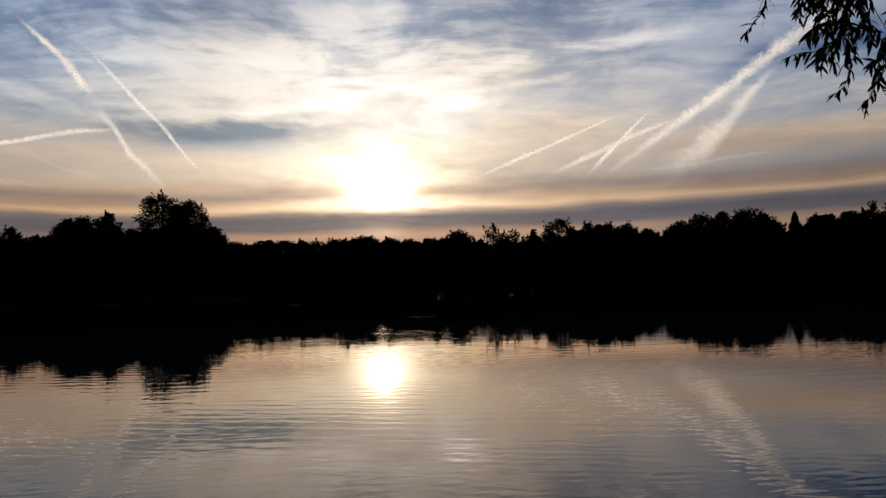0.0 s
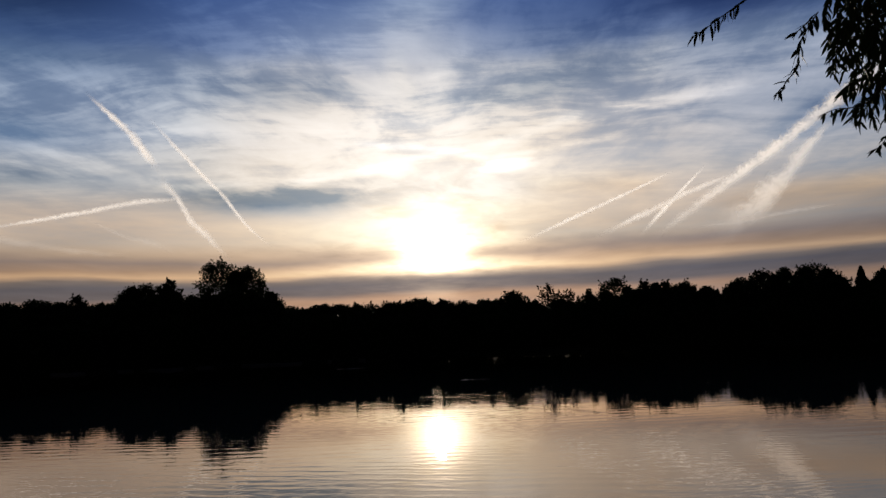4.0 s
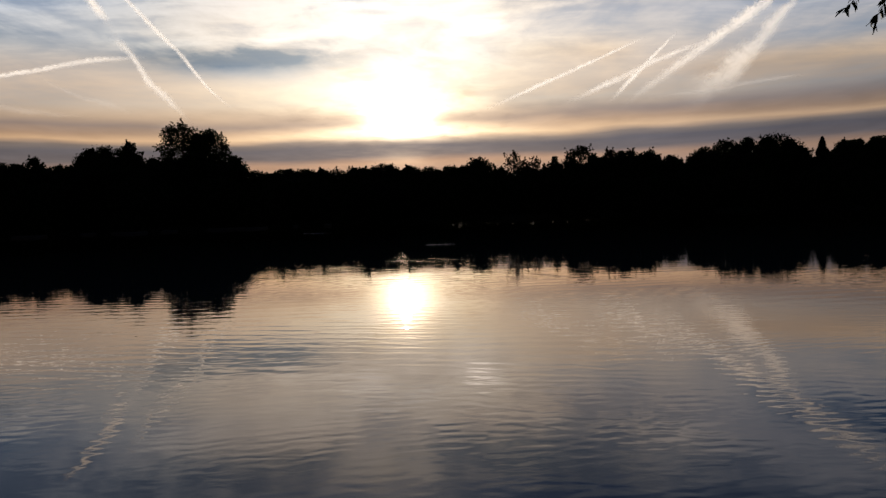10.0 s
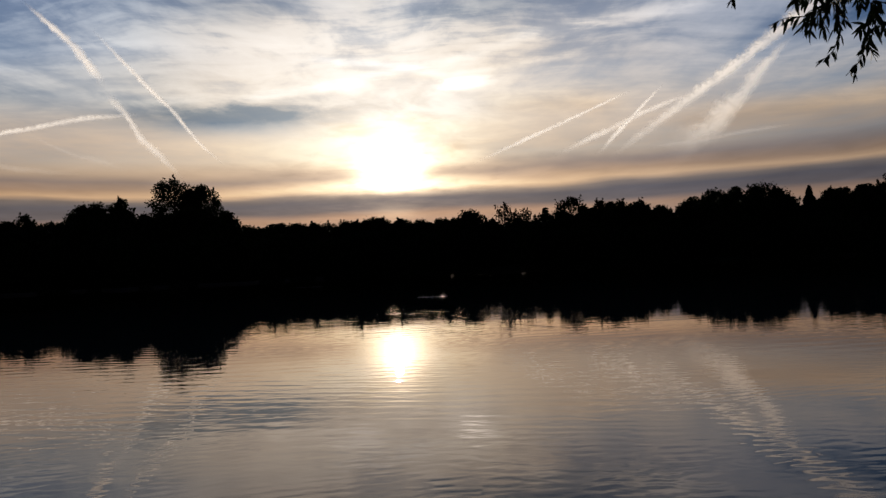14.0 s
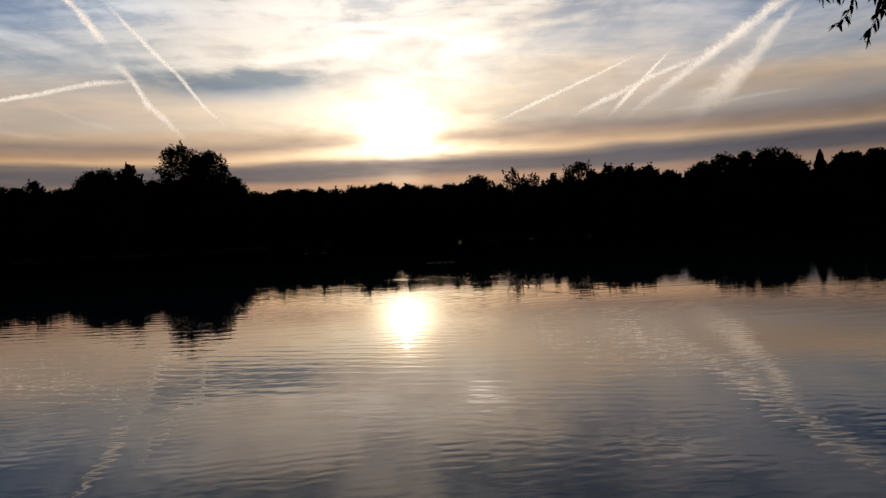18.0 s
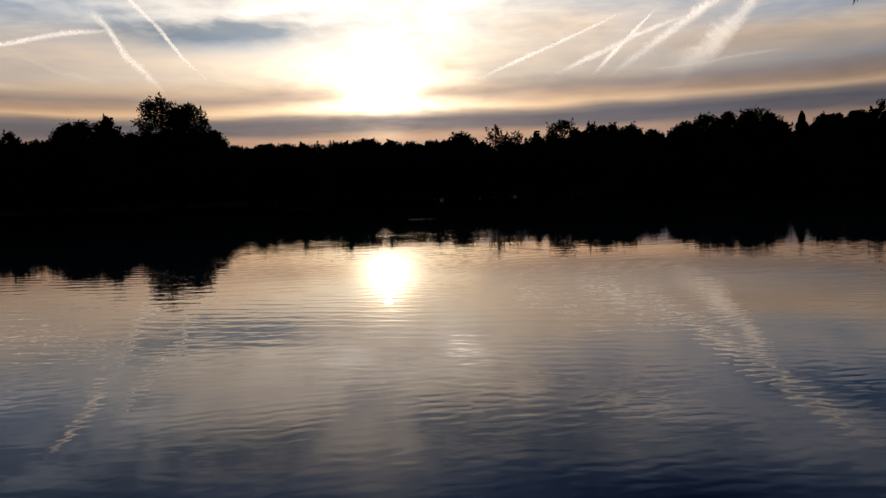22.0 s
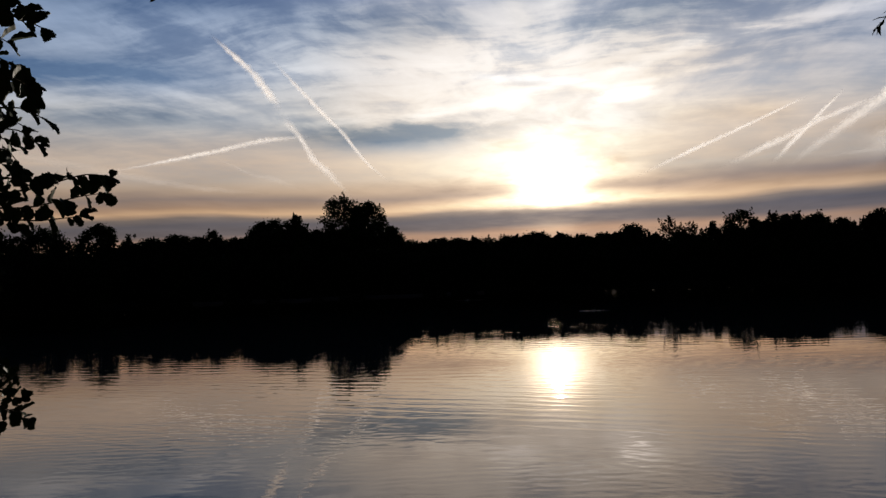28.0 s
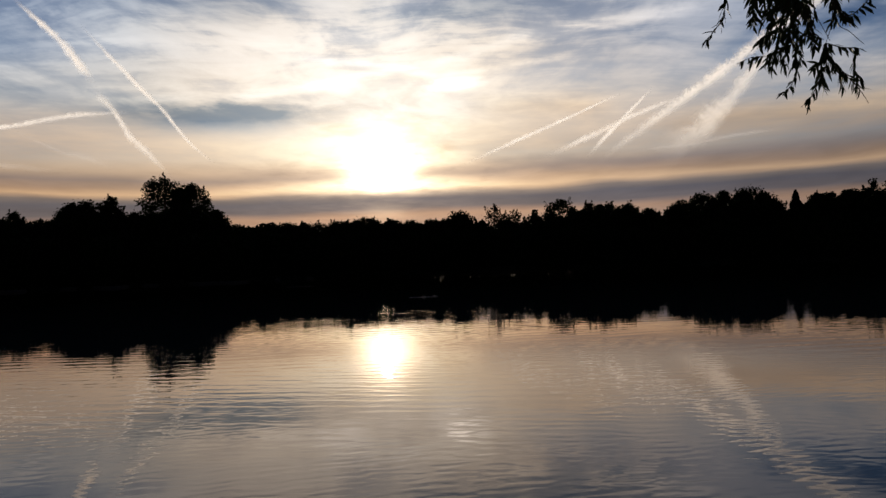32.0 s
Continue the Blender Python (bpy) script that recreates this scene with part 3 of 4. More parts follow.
contrail([(17.1, 10.53), (13.2, 9.29), (10.6, 8.21), (7.0, 6.80)], (0.36, 0.45, 0.55, 0.4), TRAIL_MID, "soft cream vapour trail under a broad one")
contrail([(30.0, 18.07), (22.9, 14.11), (19.5, 11.88), (15.5, 9.41), (10.9, 6.31)], (1.5, 1.15, 1.0, 0.85, 0.45), TRAIL_DENSE, "broad textured white vapour trail climbing steeply")
contrail([(23.4, 13.4), (21.3, 11.5), (19.8, 9.9), (18.2, 8.3), (14.6, 6.2)], (0.4, 0.9, 1.5, 2.2, 2.4), TRAIL_SOFT, "wide feathery vapour trail dissolving into cirrus")
contrail([(23.2, 7.73), (20.1, 7.54), (17.3, 7.20), (12.1, 6.88)], (0.2, 0.35, 0.3, 0.2), TRAIL_FAINT, "thin level vapour streak above the dark cloud bank")


# ---- far trees ----
CARD = np.array([(-0.5, 0.0, 0.0), (0.0, -0.32, 0.06), (0.5, 0.0, 0.0), (0.0, 0.32, 0.06)])


def cards(rng, centres, size):
    """Small folded leaf sprays at the given places, turned at random."""
    n = len(centres)
    q = rng.normal(size=(n, 4))
    q /= np.linalg.norm(q, axis=1)[:, None]
    a, b_, c_, d_ = q.T
    rot = np.stack([np.stack([1 - 2 * (c_ * c_ + d_ * d_), 2 * (b_ * c_ - a * d_), 2 * (b_ * d_ + a * c_)], 1),
                    np.stack([2 * (b_ * c_ + a * d_), 1 - 2 * (b_ * b_ + d_ * d_), 2 * (c_ * d_ - a * b_)], 1),
                    np.stack([2 * (b_ * d_ - a * c_), 2 * (c_ * d_ + a * b_), 1 - 2 * (b_ * b_ + c_ * c_)], 1)], 1)
    s = size * rng.uniform(0.6, 1.35, n)
    v = np.einsum("nij,kj->nki", rot, CARD) * s[:, None, None] + centres[:, None, :]
    return v.reshape(-1, 3)


def card_mesh(name, verts, mat):
    n = len(verts) // 4
    me = bpy.data.meshes.new(name)
    me.vertices.add(n * 4)
    me.vertices.foreach_set("co", verts.astype(np.float32).ravel())
    me.loops.add(n * 4)
    me.loops.foreach_set("vertex_index", np.arange(n * 4, dtype=np.int32))
    me.polygons.add(n)
    me.polygons.foreach_set("loop_start", np.arange(n, dtype=np.int32) * 4)
    me.materials.append(mat)
    me.update(calc_edges=True)
    return me


# crown forms: lowest leaf height, lobes, lobe size, fill, share of stray sprays
FORMS = {
    "round": dict(low=0.03, lobes=48, lobe=0.17, fill=8.0, stray=0.05),
    "broad": dict(low=0.03, lobes=64, lobe=0.14, fill=8.5, stray=0.05),
    "tall": dict(low=0.10, lobes=70, lobe=0.13, fill=4.4, stray=0.07),
    "airy": dict(low=0.30, lobes=24, lobe=0.17, fill=2.4, stray=0.08),
    "spiky": dict(low=0.03, lobes=46, lobe=0.14, fill=5.0, stray=0.15),
    "bush": dict(low=0.0, lobes=20, lobe=0.30, fill=5.0, stray=0.05),
    "cone": dict(low=0.06, lobes=0, lobe=0.1, fill=5.0, stray=0.02),
}


def crown_points(rng, form, wide, high, size):
    f = FORMS[form]
    low = f["low"] * high
    tall = high - low
    count = int(min(12000, max(900, f["fill"] * wide * tall * 0.72 / (size * size * 0.32))))
    if form == "cone":
        t = rng.uniform(0, 1, count) ** 0.7
        tier = 0.72 + 0.28 * np.abs(np.sin(t * 19))
        r = wide / 2 * (1.02 - t) ** 0.85 * tier * np.sqrt(rng.uniform(0.15, 1, count))
        a = rng.uniform(0, 2 * np.pi, count)
        return np.stack([r * np.cos(a), r * np.sin(a), low + tall * t], 1), low
    lobes = []
    for i in range(f["lobes"]):
        u = (i + rng.uniform(0.1, 0.9)) / f["lobes"]
        a = i * 2.399 + rng.uniform(-0.4, 0.4)
        if form == "tall":
            prof = math.sqrt(max(0.05, 1 - abs(1.5 * u - 0.58) ** 2.6))
        elif form == "spiky":
            prof = (1 - u ** 2.0) ** 0.6 * 0.92 + 0.08
        elif form == "bush":
            prof = math.cos(u * 1.35) ** 0.7
        else:
            prof = math.sqrt(max(0.03, 1 - abs(1.3 * u - 0.35) ** 2.6))
        s = f["lobe"] * wide * rng.uniform(0.7, 1.2) * (0.65 if form == "spiky" and u > 0.6 else 1)
        r = max(0.0, wide / 2 * prof - s * 0.7) * (1.0 if rng.uniform() < 0.6 else math.sqrt(rng.uniform(0.05, 1)))
        z = low + s * 0.5 + (tall - s * 1.35) * u
        lobes.append((r * math.cos(a), r * math.sin(a), z, s))
    lobes.append((0.0, 0.0, high - f["lobe"] * wide * 0.62, f["lobe"] * wide * 0.6))
    if form == "spiky":
        lobes += [(0.0, 0.0, low + tall * u, wide * (0.30 - 0.24 * u)) for u in (0.45, 0.55, 0.65, 0.74, 0.82, 0.89, 0.94)]
    lob = np.array(lobes)
    pick = rng.choice(len(lob), count, p=lob[:, 3] ** 2 / np.sum(lob[:, 3] ** 2))
    d = rng.normal(size=(count, 3))
    d /= np.linalg.norm(d, axis=1)[:, None]
    rad = lob[pick, 3] * np.where(rng.uniform(size=count) < f["stray"], rng.uniform(0.95, 1.35, count), np.where(rng.uniform(size=count) < 0.25, rng.uniform(0.0, 0.5, count), rng.uniform(0.35, 1, count) ** 0.6))
    p = lob[pick, :3] + d * rad[:, None] * np.array([1, 1, 0.8])
    p[:, 2] = np.clip(p[:, 2], 0.05, high)
    high_lobes = lob[lob[:, 2] > low + tall * 0.45]
    sprigs = []
    for i in range({"spiky": 16, "airy": 16, "tall": 16, "broad": 5}.get(form, 1)):
        c = high_lobes[rng.integers(len(high_lobes))]
        a, reach = rng.uniform(0, 2 * np.pi), rng.uniform(0.5, 1.0) * c[3]
        length = rng.uniform(0.4, 1.0) * (1.3 if form == "spiky" else 0.8)
        root = c[:3] + np.array([math.cos(a) * reach, math.sin(a) * reach, 0.75 * math.sqrt(max(0.0, c[3] ** 2 - reach ** 2))])
        t = rng.uniform(0, 1, 16)
        lean = np.array([math.cos(a) * 0.35, math.sin(a) * 0.35, 1.0]) * length
        sprigs.append(root + t[:, None] * lean + rng.normal(size=(16, 3)) * (0.16 * (1.1 - t))[:, None])
    sprigs = np.concatenate(sprigs)
    sprigs[:, 2] = np.clip(sprigs[:, 2], 0.05, high * 1.03)
    return np.concatenate([p, sprigs]), low


def trunk_mesh(rng, wide, high, form):
    """Tapered trunk with its main limbs in one mesh."""
    r0 = 0.10 + high * 0.017
    lean = rng.uniform(-0.03, 0.03, 2) * high
    pts = [(lean[0] * t * t, lean[1] * t * t, high * 0.86 * t - 0.3) for t in np.linspace(0, 1, 6)]
    verts, faces = tube(pts, [r0 * (1.25 - t) if t else r0 * 1.5 for t in np.linspace(0, 0.95, 6)], 7)
    for i in range(0 if form == "cone" else 7):
        t = rng.uniform(0.25, 0.75)
        a = i * 2.4 + rng.uniform(-0.5, 0.5)
        start = Vector((lean[0] * t * t, lean[1] * t * t, high * 0.86 * t))
        reach = wide * 0.38 * rng.uniform(0.6, 1)
        tip = start + Vector((math.cos(a) * reach, math.sin(a) * reach, high * 0.18 * rng.uniform(0.5, 1.2)))
        mid = (start + tip) / 2 + Vector((0, 0, -0.03 * high))
        v, fc = tube([start, mid, tip], [r0 * 0.4, r0 * 0.26, r0 * 0.08], 5)
        faces += [tuple(k + len(verts) for k in q) for q in fc]
        verts += v
    return verts, faces


def far_tree(form, az0, az1, top, dist, seed, label, mat=None, category="tree", group="", size=0.34, name="tree"):
    """A tree whose crown spans two bearings and reaches an elevation, at a distance from the eye."""
    rng = np.random.default_rng(seed)
    foot = direction((az0 + az1) / 2, 0) * dist
    z = max(0.05, ground_z(foot.x, foot.y))
    high = EYE_Z + dist * math.tan(radians(top)) - z
    wide = dist * radians(az1 - az0) * 1.25
    thing = new(name)
    thing.location = (foot.x, foot.y, z)
    thing.rotation_euler = (0, 0, rng.uniform(0, 6.28))
    tagged(thing, label, category, group)
    mat = mat or LEAF_DARK
    p, low = crown_points(rng, form, wide, high, size)
    part("crown", card_mesh("crown", cards(rng, p, size), mat), thing)
    if form != "bush":
        v, f = trunk_mesh(rng, wide, high, form)
        part("trunk", mesh_of("trunk", v, f, BARK, True), thing)
    return thing


GROVE = "trees along the far shore"
DARK_ROUND = "dark rounded broadleaf tree in full leaf on the far shore"
DARK_BROAD = "broad dark oak-like tree in full leaf on the far shore"
SMALL_DARK = "small dark leafy tree standing in the far treeline"
POINTED = "small pointed leafy tree standing in the far treeline"
AIRY = "thin-leaved tree with sky showing through its crown"
HEDGE = "low dense dark tree in an even treeline"

far_tree("broad", -40.9, -37.2, 4.25, 112, 1, "dark leafy tree with sky between its lower boughs", group=GROVE)
far_tree("broad", -37.2, -34.4, 4.45, 114, 2, "dark broadleaf tree beside a narrow gap of sky", group=GROVE)
far_tree("spiky", -34.5, -33.4, 3.5, 122, 3, POINTED, group=GROVE)
far_tree("round", -34.0, -31.0, 3.5, 124, 4, SMALL_DARK, group=GROVE)
far_tree("round", -32.3, -29.4, 3.72, 124, 5, SMALL_DARK, group=GROVE)
far_tree("round", -30.9, -28.2, 3.5, 125, 6, SMALL_DARK, group=GROVE)
far_tree("spiky", -29.7, -27.2, 3.85, 126, 7, POINTED, group=GROVE)
far_tree("round", -28.2, -25.9, 3.4, 126, 8, SMALL_DARK, group=GROVE)
far_tree("broad", -26.3, -24.1, 4.45, 129, 109, DARK_ROUND, group=GROVE)
far_tree("broad", -26.0, -22.9, 4.62, 130, 9, "wide rounded dark tree in full leaf on the far shore", group=GROVE)
far_tree("broad", -24.0, -21.8, 4.4, 131, 110, SMALL_DARK, group=GROVE)
far_tree("tall", -23.7, -22.0, 4.85, 131, 10, "narrow pointed leafy tree rising beside a rounded one", group=GROVE)
far_tree("round", -22.2, -20.7, 3.8, 131, 11, SMALL_DARK, group=GROVE)
far_tree("tall", -20.95, -18.0, 6.2, 140, 12, "tall loose-crowned tree with sky between its boughs, highest of the shore", group=GROVE)
far_tree("broad", -18.9, -16.3, 5.75, 137, 13, "tall dense dark tree sloping down on one side", group=GROVE)
far_tree("broad", -19.2, -17.6, 5.45, 139, 114, SMALL_DARK, group=GROVE)
far_tree("round", -16.8, -15.2, 3.9, 130, 14, SMALL_DARK, group=GROVE)
far_tree("round", -16.2, -12.9, 2.90, 128, 15, HEDGE, group=GROVE)
far_tree("round", -14.4, -10.8, 2.84, 128, 16, HEDGE, group=GROVE)
far_tree("round", -12.4, -9.2, 2.84, 128, 17, HEDGE, group=GROVE)
far_tree("round", -10.7, -7.6, 2.86, 129, 18, HEDGE, group=GROVE)
far_tree("round", -8.9, -6.6, 2.95, 130, 19, POINTED, group=GROVE)
far_tree("broad", -7.1, -4.3, 3.15, 130, 20, "bushy tree with upright twigs at its top", group=GROVE)
far_tree("round", -5.0, -2.7, 2.97, 131, 21, HEDGE, group=GROVE)
far_tree("round", -3.7, -1.4, 2.87, 131, 22, HEDGE, group=GROVE)
far_tree("round", -1.85, -0.3, 2.86, 132, 23, "small ball-shaped dark tree in the far treeline", group=GROVE)
far_tree("broad", -0.15, 2.4, 3.35, 132, 24, DARK_ROUND, group=GROVE)
far_tree("airy", 2.7, 4.5, 3.6, 133, 25, AIRY, group=GROVE, mat=LEAF_WARM)
far_tree("airy", 4.0, 5.9, 3.2, 134, 26, AIRY, group=GROVE, mat=LEAF_WARM)
far_tree("spiky", 5.9, 7.0, 3.05, 136, 27, POINTED, group=GROVE)
far_tree("tall", 7.2, 9.5, 3.95, 138, 28, "loose-crowned tree standing above its neighbours", group=GROVE)
far_tree("spiky", 9.3, 11.4, 3.55, 139, 29, POINTED, group=GROVE, mat=LEAF_WARM)
far_tree("spiky", 10.6, 12.9, 3.42, 140, 30, POINTED, group=GROVE)
far_tree("spiky", 11.8, 14.3, 3.4, 140, 31, "bushy tree with upright twigs at its top", group=GROVE, mat=LEAF_WARM)
far_tree("round", 13.4, 15.5, 2.9, 141, 32, HEDGE, group=GROVE)
far_tree("round", 14.8, 15.8, 2.4, 142, 33, HEDGE, group=GROVE)
far_tree("broad", 15.5, 17.5, 3.45, 141, 34, DARK_ROUND, group=GROVE)
far_tree("broad", 16.8, 19.1, 3.85, 142, 35, DARK_ROUND, group=GROVE)
far_tree("round", 18.6, 19.9, 3.95, 143, 36, SMALL_DARK, group=GROVE)
far_tree("broad", 19.3, 22.8, 4.15, 144, 37, "big dome-shaped oak-like tree in full leaf", group=GROVE)
far_tree("airy", 22.4, 23.5, 2.85, 145, 38, AIRY, group=GROVE)
far_tree("cone", 22.9, 24.75, 3.62, 146, 39, "dark pointed conifer standing between rounded trees", mat=LEAF_PINE, category="conifer")
far_tree("round", 24.4, 25.7, 3.45, 146, 40, SMALL_DARK, group=GROVE)
far_tree("round", 25.4, 26.5, 3.42, 146, 41, SMALL_DARK, group=GROVE)
far_tree("broad", 26.2, 28.1, 3.55, 146, 42, DARK_BROAD, group=GROVE)
far_tree("spiky", 27.8, 29.0, 3.9, 146, 43, POINTED, group=GROVE)
far_tree("broad", 28.8, 31.6, 4.5, 147, 44, DARK_BROAD, group=GROVE)
for i, a in enumerate((32.0, 35.0, 38.5, 42.0, 46.0, 51.0)):
    far_tree("broad", a, a + 4.2, 4.0 + 0.5 * math.sin(i * 2.1), 140 - 5 * i, 60 + i, DARK_BROAD, group=GROVE, size=0.5)
for i, a in enumerate((-45.0, -49.0, -53.5, -58.0, -64.0)):
    far_tree("broad", a, a + 4.6, 4.2 + 0.5 * math.sin(i * 1.7), 108 - 5 * i, 70 + i, DARK_BROAD, group=GROVE, size=0.5)

# undergrowth down to the waterline, and lower wood behind the trees
shrub_kinds = []
for i in range(5):
    s = far_tree("bush", -1.3 + i * 0.01, 1.3, 1.75 + 0.12 * i, 100, 90 + i, "dense dark shrub at the far waterline", group="shrubs along the far waterline",
                 category="shrub", size=0.40, name="shrub")
    shrub_kinds.append(s)
rng = random.Random(5)
place = -62.0
k = 0
while place < 54:
    dist = shore_range(place) + 2.6 + rng.uniform(0, 1.5)
    d = direction(place, 0) * dist
    m = Matrix.Translation((d.x, d.y, max(0.0, ground_z(d.x, d.y)) - 0.35)) @ Matrix.Rotation(rng.uniform(0, 6.28), 4, "Z")
    if k < 5:
        shrub_kinds[k].matrix_basis = m
    else:
        copy_thing(shrub_kinds[k % 5], m)
    k += 1
    place += rng.uniform(0.8, 1.3)

# lower wood between and behind the shore trees
VALLEY = [(-62, 3.4), (-41, 3.0), (-37.6, 2.6), (-36.6, 2.3), (-34, 3.2), (-31, 3.4), (-27, 3.3), (-25, 3.7), (-22, 3.75), (-20.5, 4.2), (-16.3, 4.0), (-15.3, 2.95), (-11, 2.78), (-8, 2.82),
          (-3, 2.82), (-0.3, 2.7), (2.5, 2.5), (6, 2.7), (9, 3.1), (10, 3.35), (12, 3.38), (13.8, 3.15), (14.8, 2.7), (15.4, 2.35), (16.1, 3.05), (17.0, 3.4), (18.5, 3.65),
          (19.5, 3.8), (21, 3.8), (22.2, 3.6), (22.8, 2.8), (23.4, 2.65), (24.4, 3.05), (25, 3.3), (27, 3.45), (30, 3.7), (54, 3.6)]
wood_kinds = []
for i in range(5):
    wood_kinds.append(far_tree("round" if i % 2 else "broad", -1.15, 1.15, 3.6, 100, 100 + i, "dark tree of the dense wood behind the shore", group="wood behind the shore",
                               size=0.42, name="woodland_tree"))
place, k = -62.0, 0
while place < 54:
    dist = shore_range(place) + (rng.uniform(20, 26) if k % 2 else rng.uniform(9, 14))
    d = direction(place, 0) * dist
    z = ground_z(d.x, d.y)
    top = np.interp(place, [p[0] for p in VALLEY], [p[1] for p in VALLEY]) + 0.08 - (0.0 if k % 2 else rng.uniform(0.0, 0.5))
    high = (EYE_Z + dist * math.tan(radians(top)) - z) / (EYE_Z + 100 * math.tan(radians(3.6)) - 0.4)
    m = Matrix.LocRotScale((d.x, d.y, z), Euler((0, 0, rng.uniform(0, 6.28))), (1, 1, high))
    if k < 5:
        wood_kinds[k].matrix_basis = m
    else:
        copy_thing(wood_kinds[k % 5], m)
    k += 1
    place += rng.uniform(0.5, 0.75)


# ---- overhanging willow and alder ----
def leaf_mesh(name, length, width, mat, kind, seed):
    """A leaf that points along +x: blade folded along its midrib, with a bent tip and a thin edge."""
    r = random.Random(seed)
    rows_ = 6 if kind == "willow" else 14
    verts, faces = [], []
    for i in range(rows_ + 1):
        t = i / rows_
        if kind == "willow":
            half = width / 2 * math.sin(math.pi * min(1, 0.06 + t * 0.94)) ** 0.75 * (1.15 - 0.4 * t)
        else:
            half = width / 2 * (math.sin(math.pi * (0.04 + 0.80 * t ** 0.85)) ** 0.8) * (1 + r.uniform(-0.20, 0.16))
            if i == rows_:
                half *= 0.55
        droop = -0.16 * length * t * t * r.uniform(0.8, 1.2)
        lift = half * (0.28 if kind == "willow" else 0.45)
        x = length * t
        if kind == "alder" and i == rows_:
            x -= length * 0.04
        verts += [(x, -half, droop + lift + r.uniform(-1, 1) * width * 0.03), (x, 0, droop), (x, half, droop + lift + r.uniform(-1, 1) * width * 0.03)]
    for i in range(rows_):
        q = i * 3
        faces += [(q, q + 1, q + 4, q + 3), (q + 1, q + 2, q + 5, q + 4)]
    return mesh_of(name, verts, faces, mat, True)


def aim(at, way, twist, scale):
    x = Vector(way).normalized()
    up = Vector((0, 0, 1)) if abs(x.z) < 0.95 else Vector((1, 0, 0))
    y = up.cross(x).normalized()
    z = x.cross(y)
    m = Matrix((x, y, z)).transposed().to_4x4()
    return Matrix.Translation(at) @ m @ Matrix.Rotation(twist, 4, "X") @ Matrix.Scale(scale, 4)


class Sprays:
    """Leafy twigs of one tree: counted leaves near the eye as parts, the rest joined."""

    def __init__(self, thing, eye, blades, twig_mat, bunch_mat, limit):
        self.thing, self.eye, self.blades, self.twig_mat, self.bunch_mat, self.left = thing, Vector(eye), blades, twig_mat, bunch_mat, limit
        self.verts, self.faces = [], []

    def at(self, az_, el_, dist):
        return self.eye + direction(az_, el_) * dist

    def leaf(self, m):
        if self.left > 0:
            self.left -= 1
            ob = part("leaf", random.choice(self.blades), self.thing)
            ob.matrix_basis = self.thing.matrix_basis.inverted() @ m
        else:
            me = random.choice(self.blades)
            k = len(self.verts)
            self.verts += [m @ v.co for v in me.vertices]
            self.faces += [tuple(k + i for i in p.vertices) for p in me.polygons]

    def twig(self, line, r0, r1):
        n_ = len(line)
        v, f = tube([self.thing.matrix_basis.inverted() @ p for p in line], [r0 + (r1 - r0) * i / (n_ - 1) for i in range(n_)], 5)
        part("twig", mesh_of("twig", v, f, self.twig_mat, True), self.thing)

    def done(self):
        if self.faces:
            inv = self.thing.matrix_basis.inverted()
            part("leaf_bunch", mesh_of("leaf_bunch", [inv @ Vector(v) for v in self.verts], self.faces, self.bunch_mat, True), self.thing, kind="stuff")


random.seed(11)
willow = tagged(new("willow_tree"), "willow with drooping narrow-leaved twigs hanging over the water", "tree")
willow.matrix_basis = Matrix.Translation((4.6, 0.7, 0.35))
blades = [leaf_mesh("leaf", L, wd, LEAF_WILLOW, "willow", i) for i, (L, wd) in enumerate(((0.052, 0.0130), (0.058, 0.0140), (0.045, 0.0120), (0.063, 0.0145)))]
will = Sprays(willow, (0.030, -0.500, 1.965), blades, TWIG, LEAF_WILLOW_FAR, 300)


def willow_strand(points, dist, spacing=0.0100, thick=0.0030, bare=0.0):
    """One hanging twig, from its tip upward, with narrow leaves on both sides."""
    pts = [will.at(a, e, dist + 0.03 * i) for i, (a, e) in enumerate(points)]
    line = smooth_line(pts, 36)
    will.twig(line, 0.0012, thick)
    length = sum((line[i + 1] - line[i]).length for i in range(36))
    count = int(length / spacing)
    for i in range(count):
        s = (i + random.random() * 0.6) / count
        if s < max(bare, 0.03 / length):
            continue
        k_ = min(35, int(s * 36))
        p = line[k_].lerp(line[k_ + 1], s * 36 - k_)
        down = (line[max(0, k_ - 1)] - line[k_ + 1]).normalized()
        side = down.cross(Vector((random.uniform(-1, 1), random.uniform(-1, 1), random.uniform(-1, 1)))).normalized()
        way = down * random.uniform(0.1, 0.9) + side * random.uniform(0.4, 1.0) + Vector((0, 0, -random.uniform(0.3, 0.9)))
        will.leaf(aim(p, way, random.uniform(-1.4, 1.4), random.uniform(0.75, 1.2)))


willow_strand([(17.84, 13.94), (18.49, 14.50), (19.32, 15.56), (19.49, 16.61), (20.02, 17.45), (20.67, 18.26)], 4.00)
willow_strand([(13.47, 17.95), (14.31, 18.32), (15.48, 18.96), (16.97, 19.68)], 4.05)
willow_strand([(20.04, 12.44), (21.04, 12.74), (22.17, 12.73), (23.08, 13.15), (23.49, 14.09)], 3.95)
willow_strand([(22.58, 10.11), (23.26, 10.51), (23.78, 11.45), (23.74, 12.53), (23.47, 13.79)], 4.02)
willow_strand([(23.93, 9.19), (24.54, 9.74), (25.00, 10.61), (25.51, 11.69), (25.60, 13.04)], 3.96)
willow_strand([(27.89, 9.00), (27.39, 9.93), (26.69, 10.85), (25.89, 11.72), (25.48, 12.83)], 4.06, bare=0.22)
willow_strand([(27.64, 10.42), (27.31, 10.77), (27.11, 11.62), (27.41, 12.44), (26.56, 12.63), (25.63, 13.03)], 4.00)
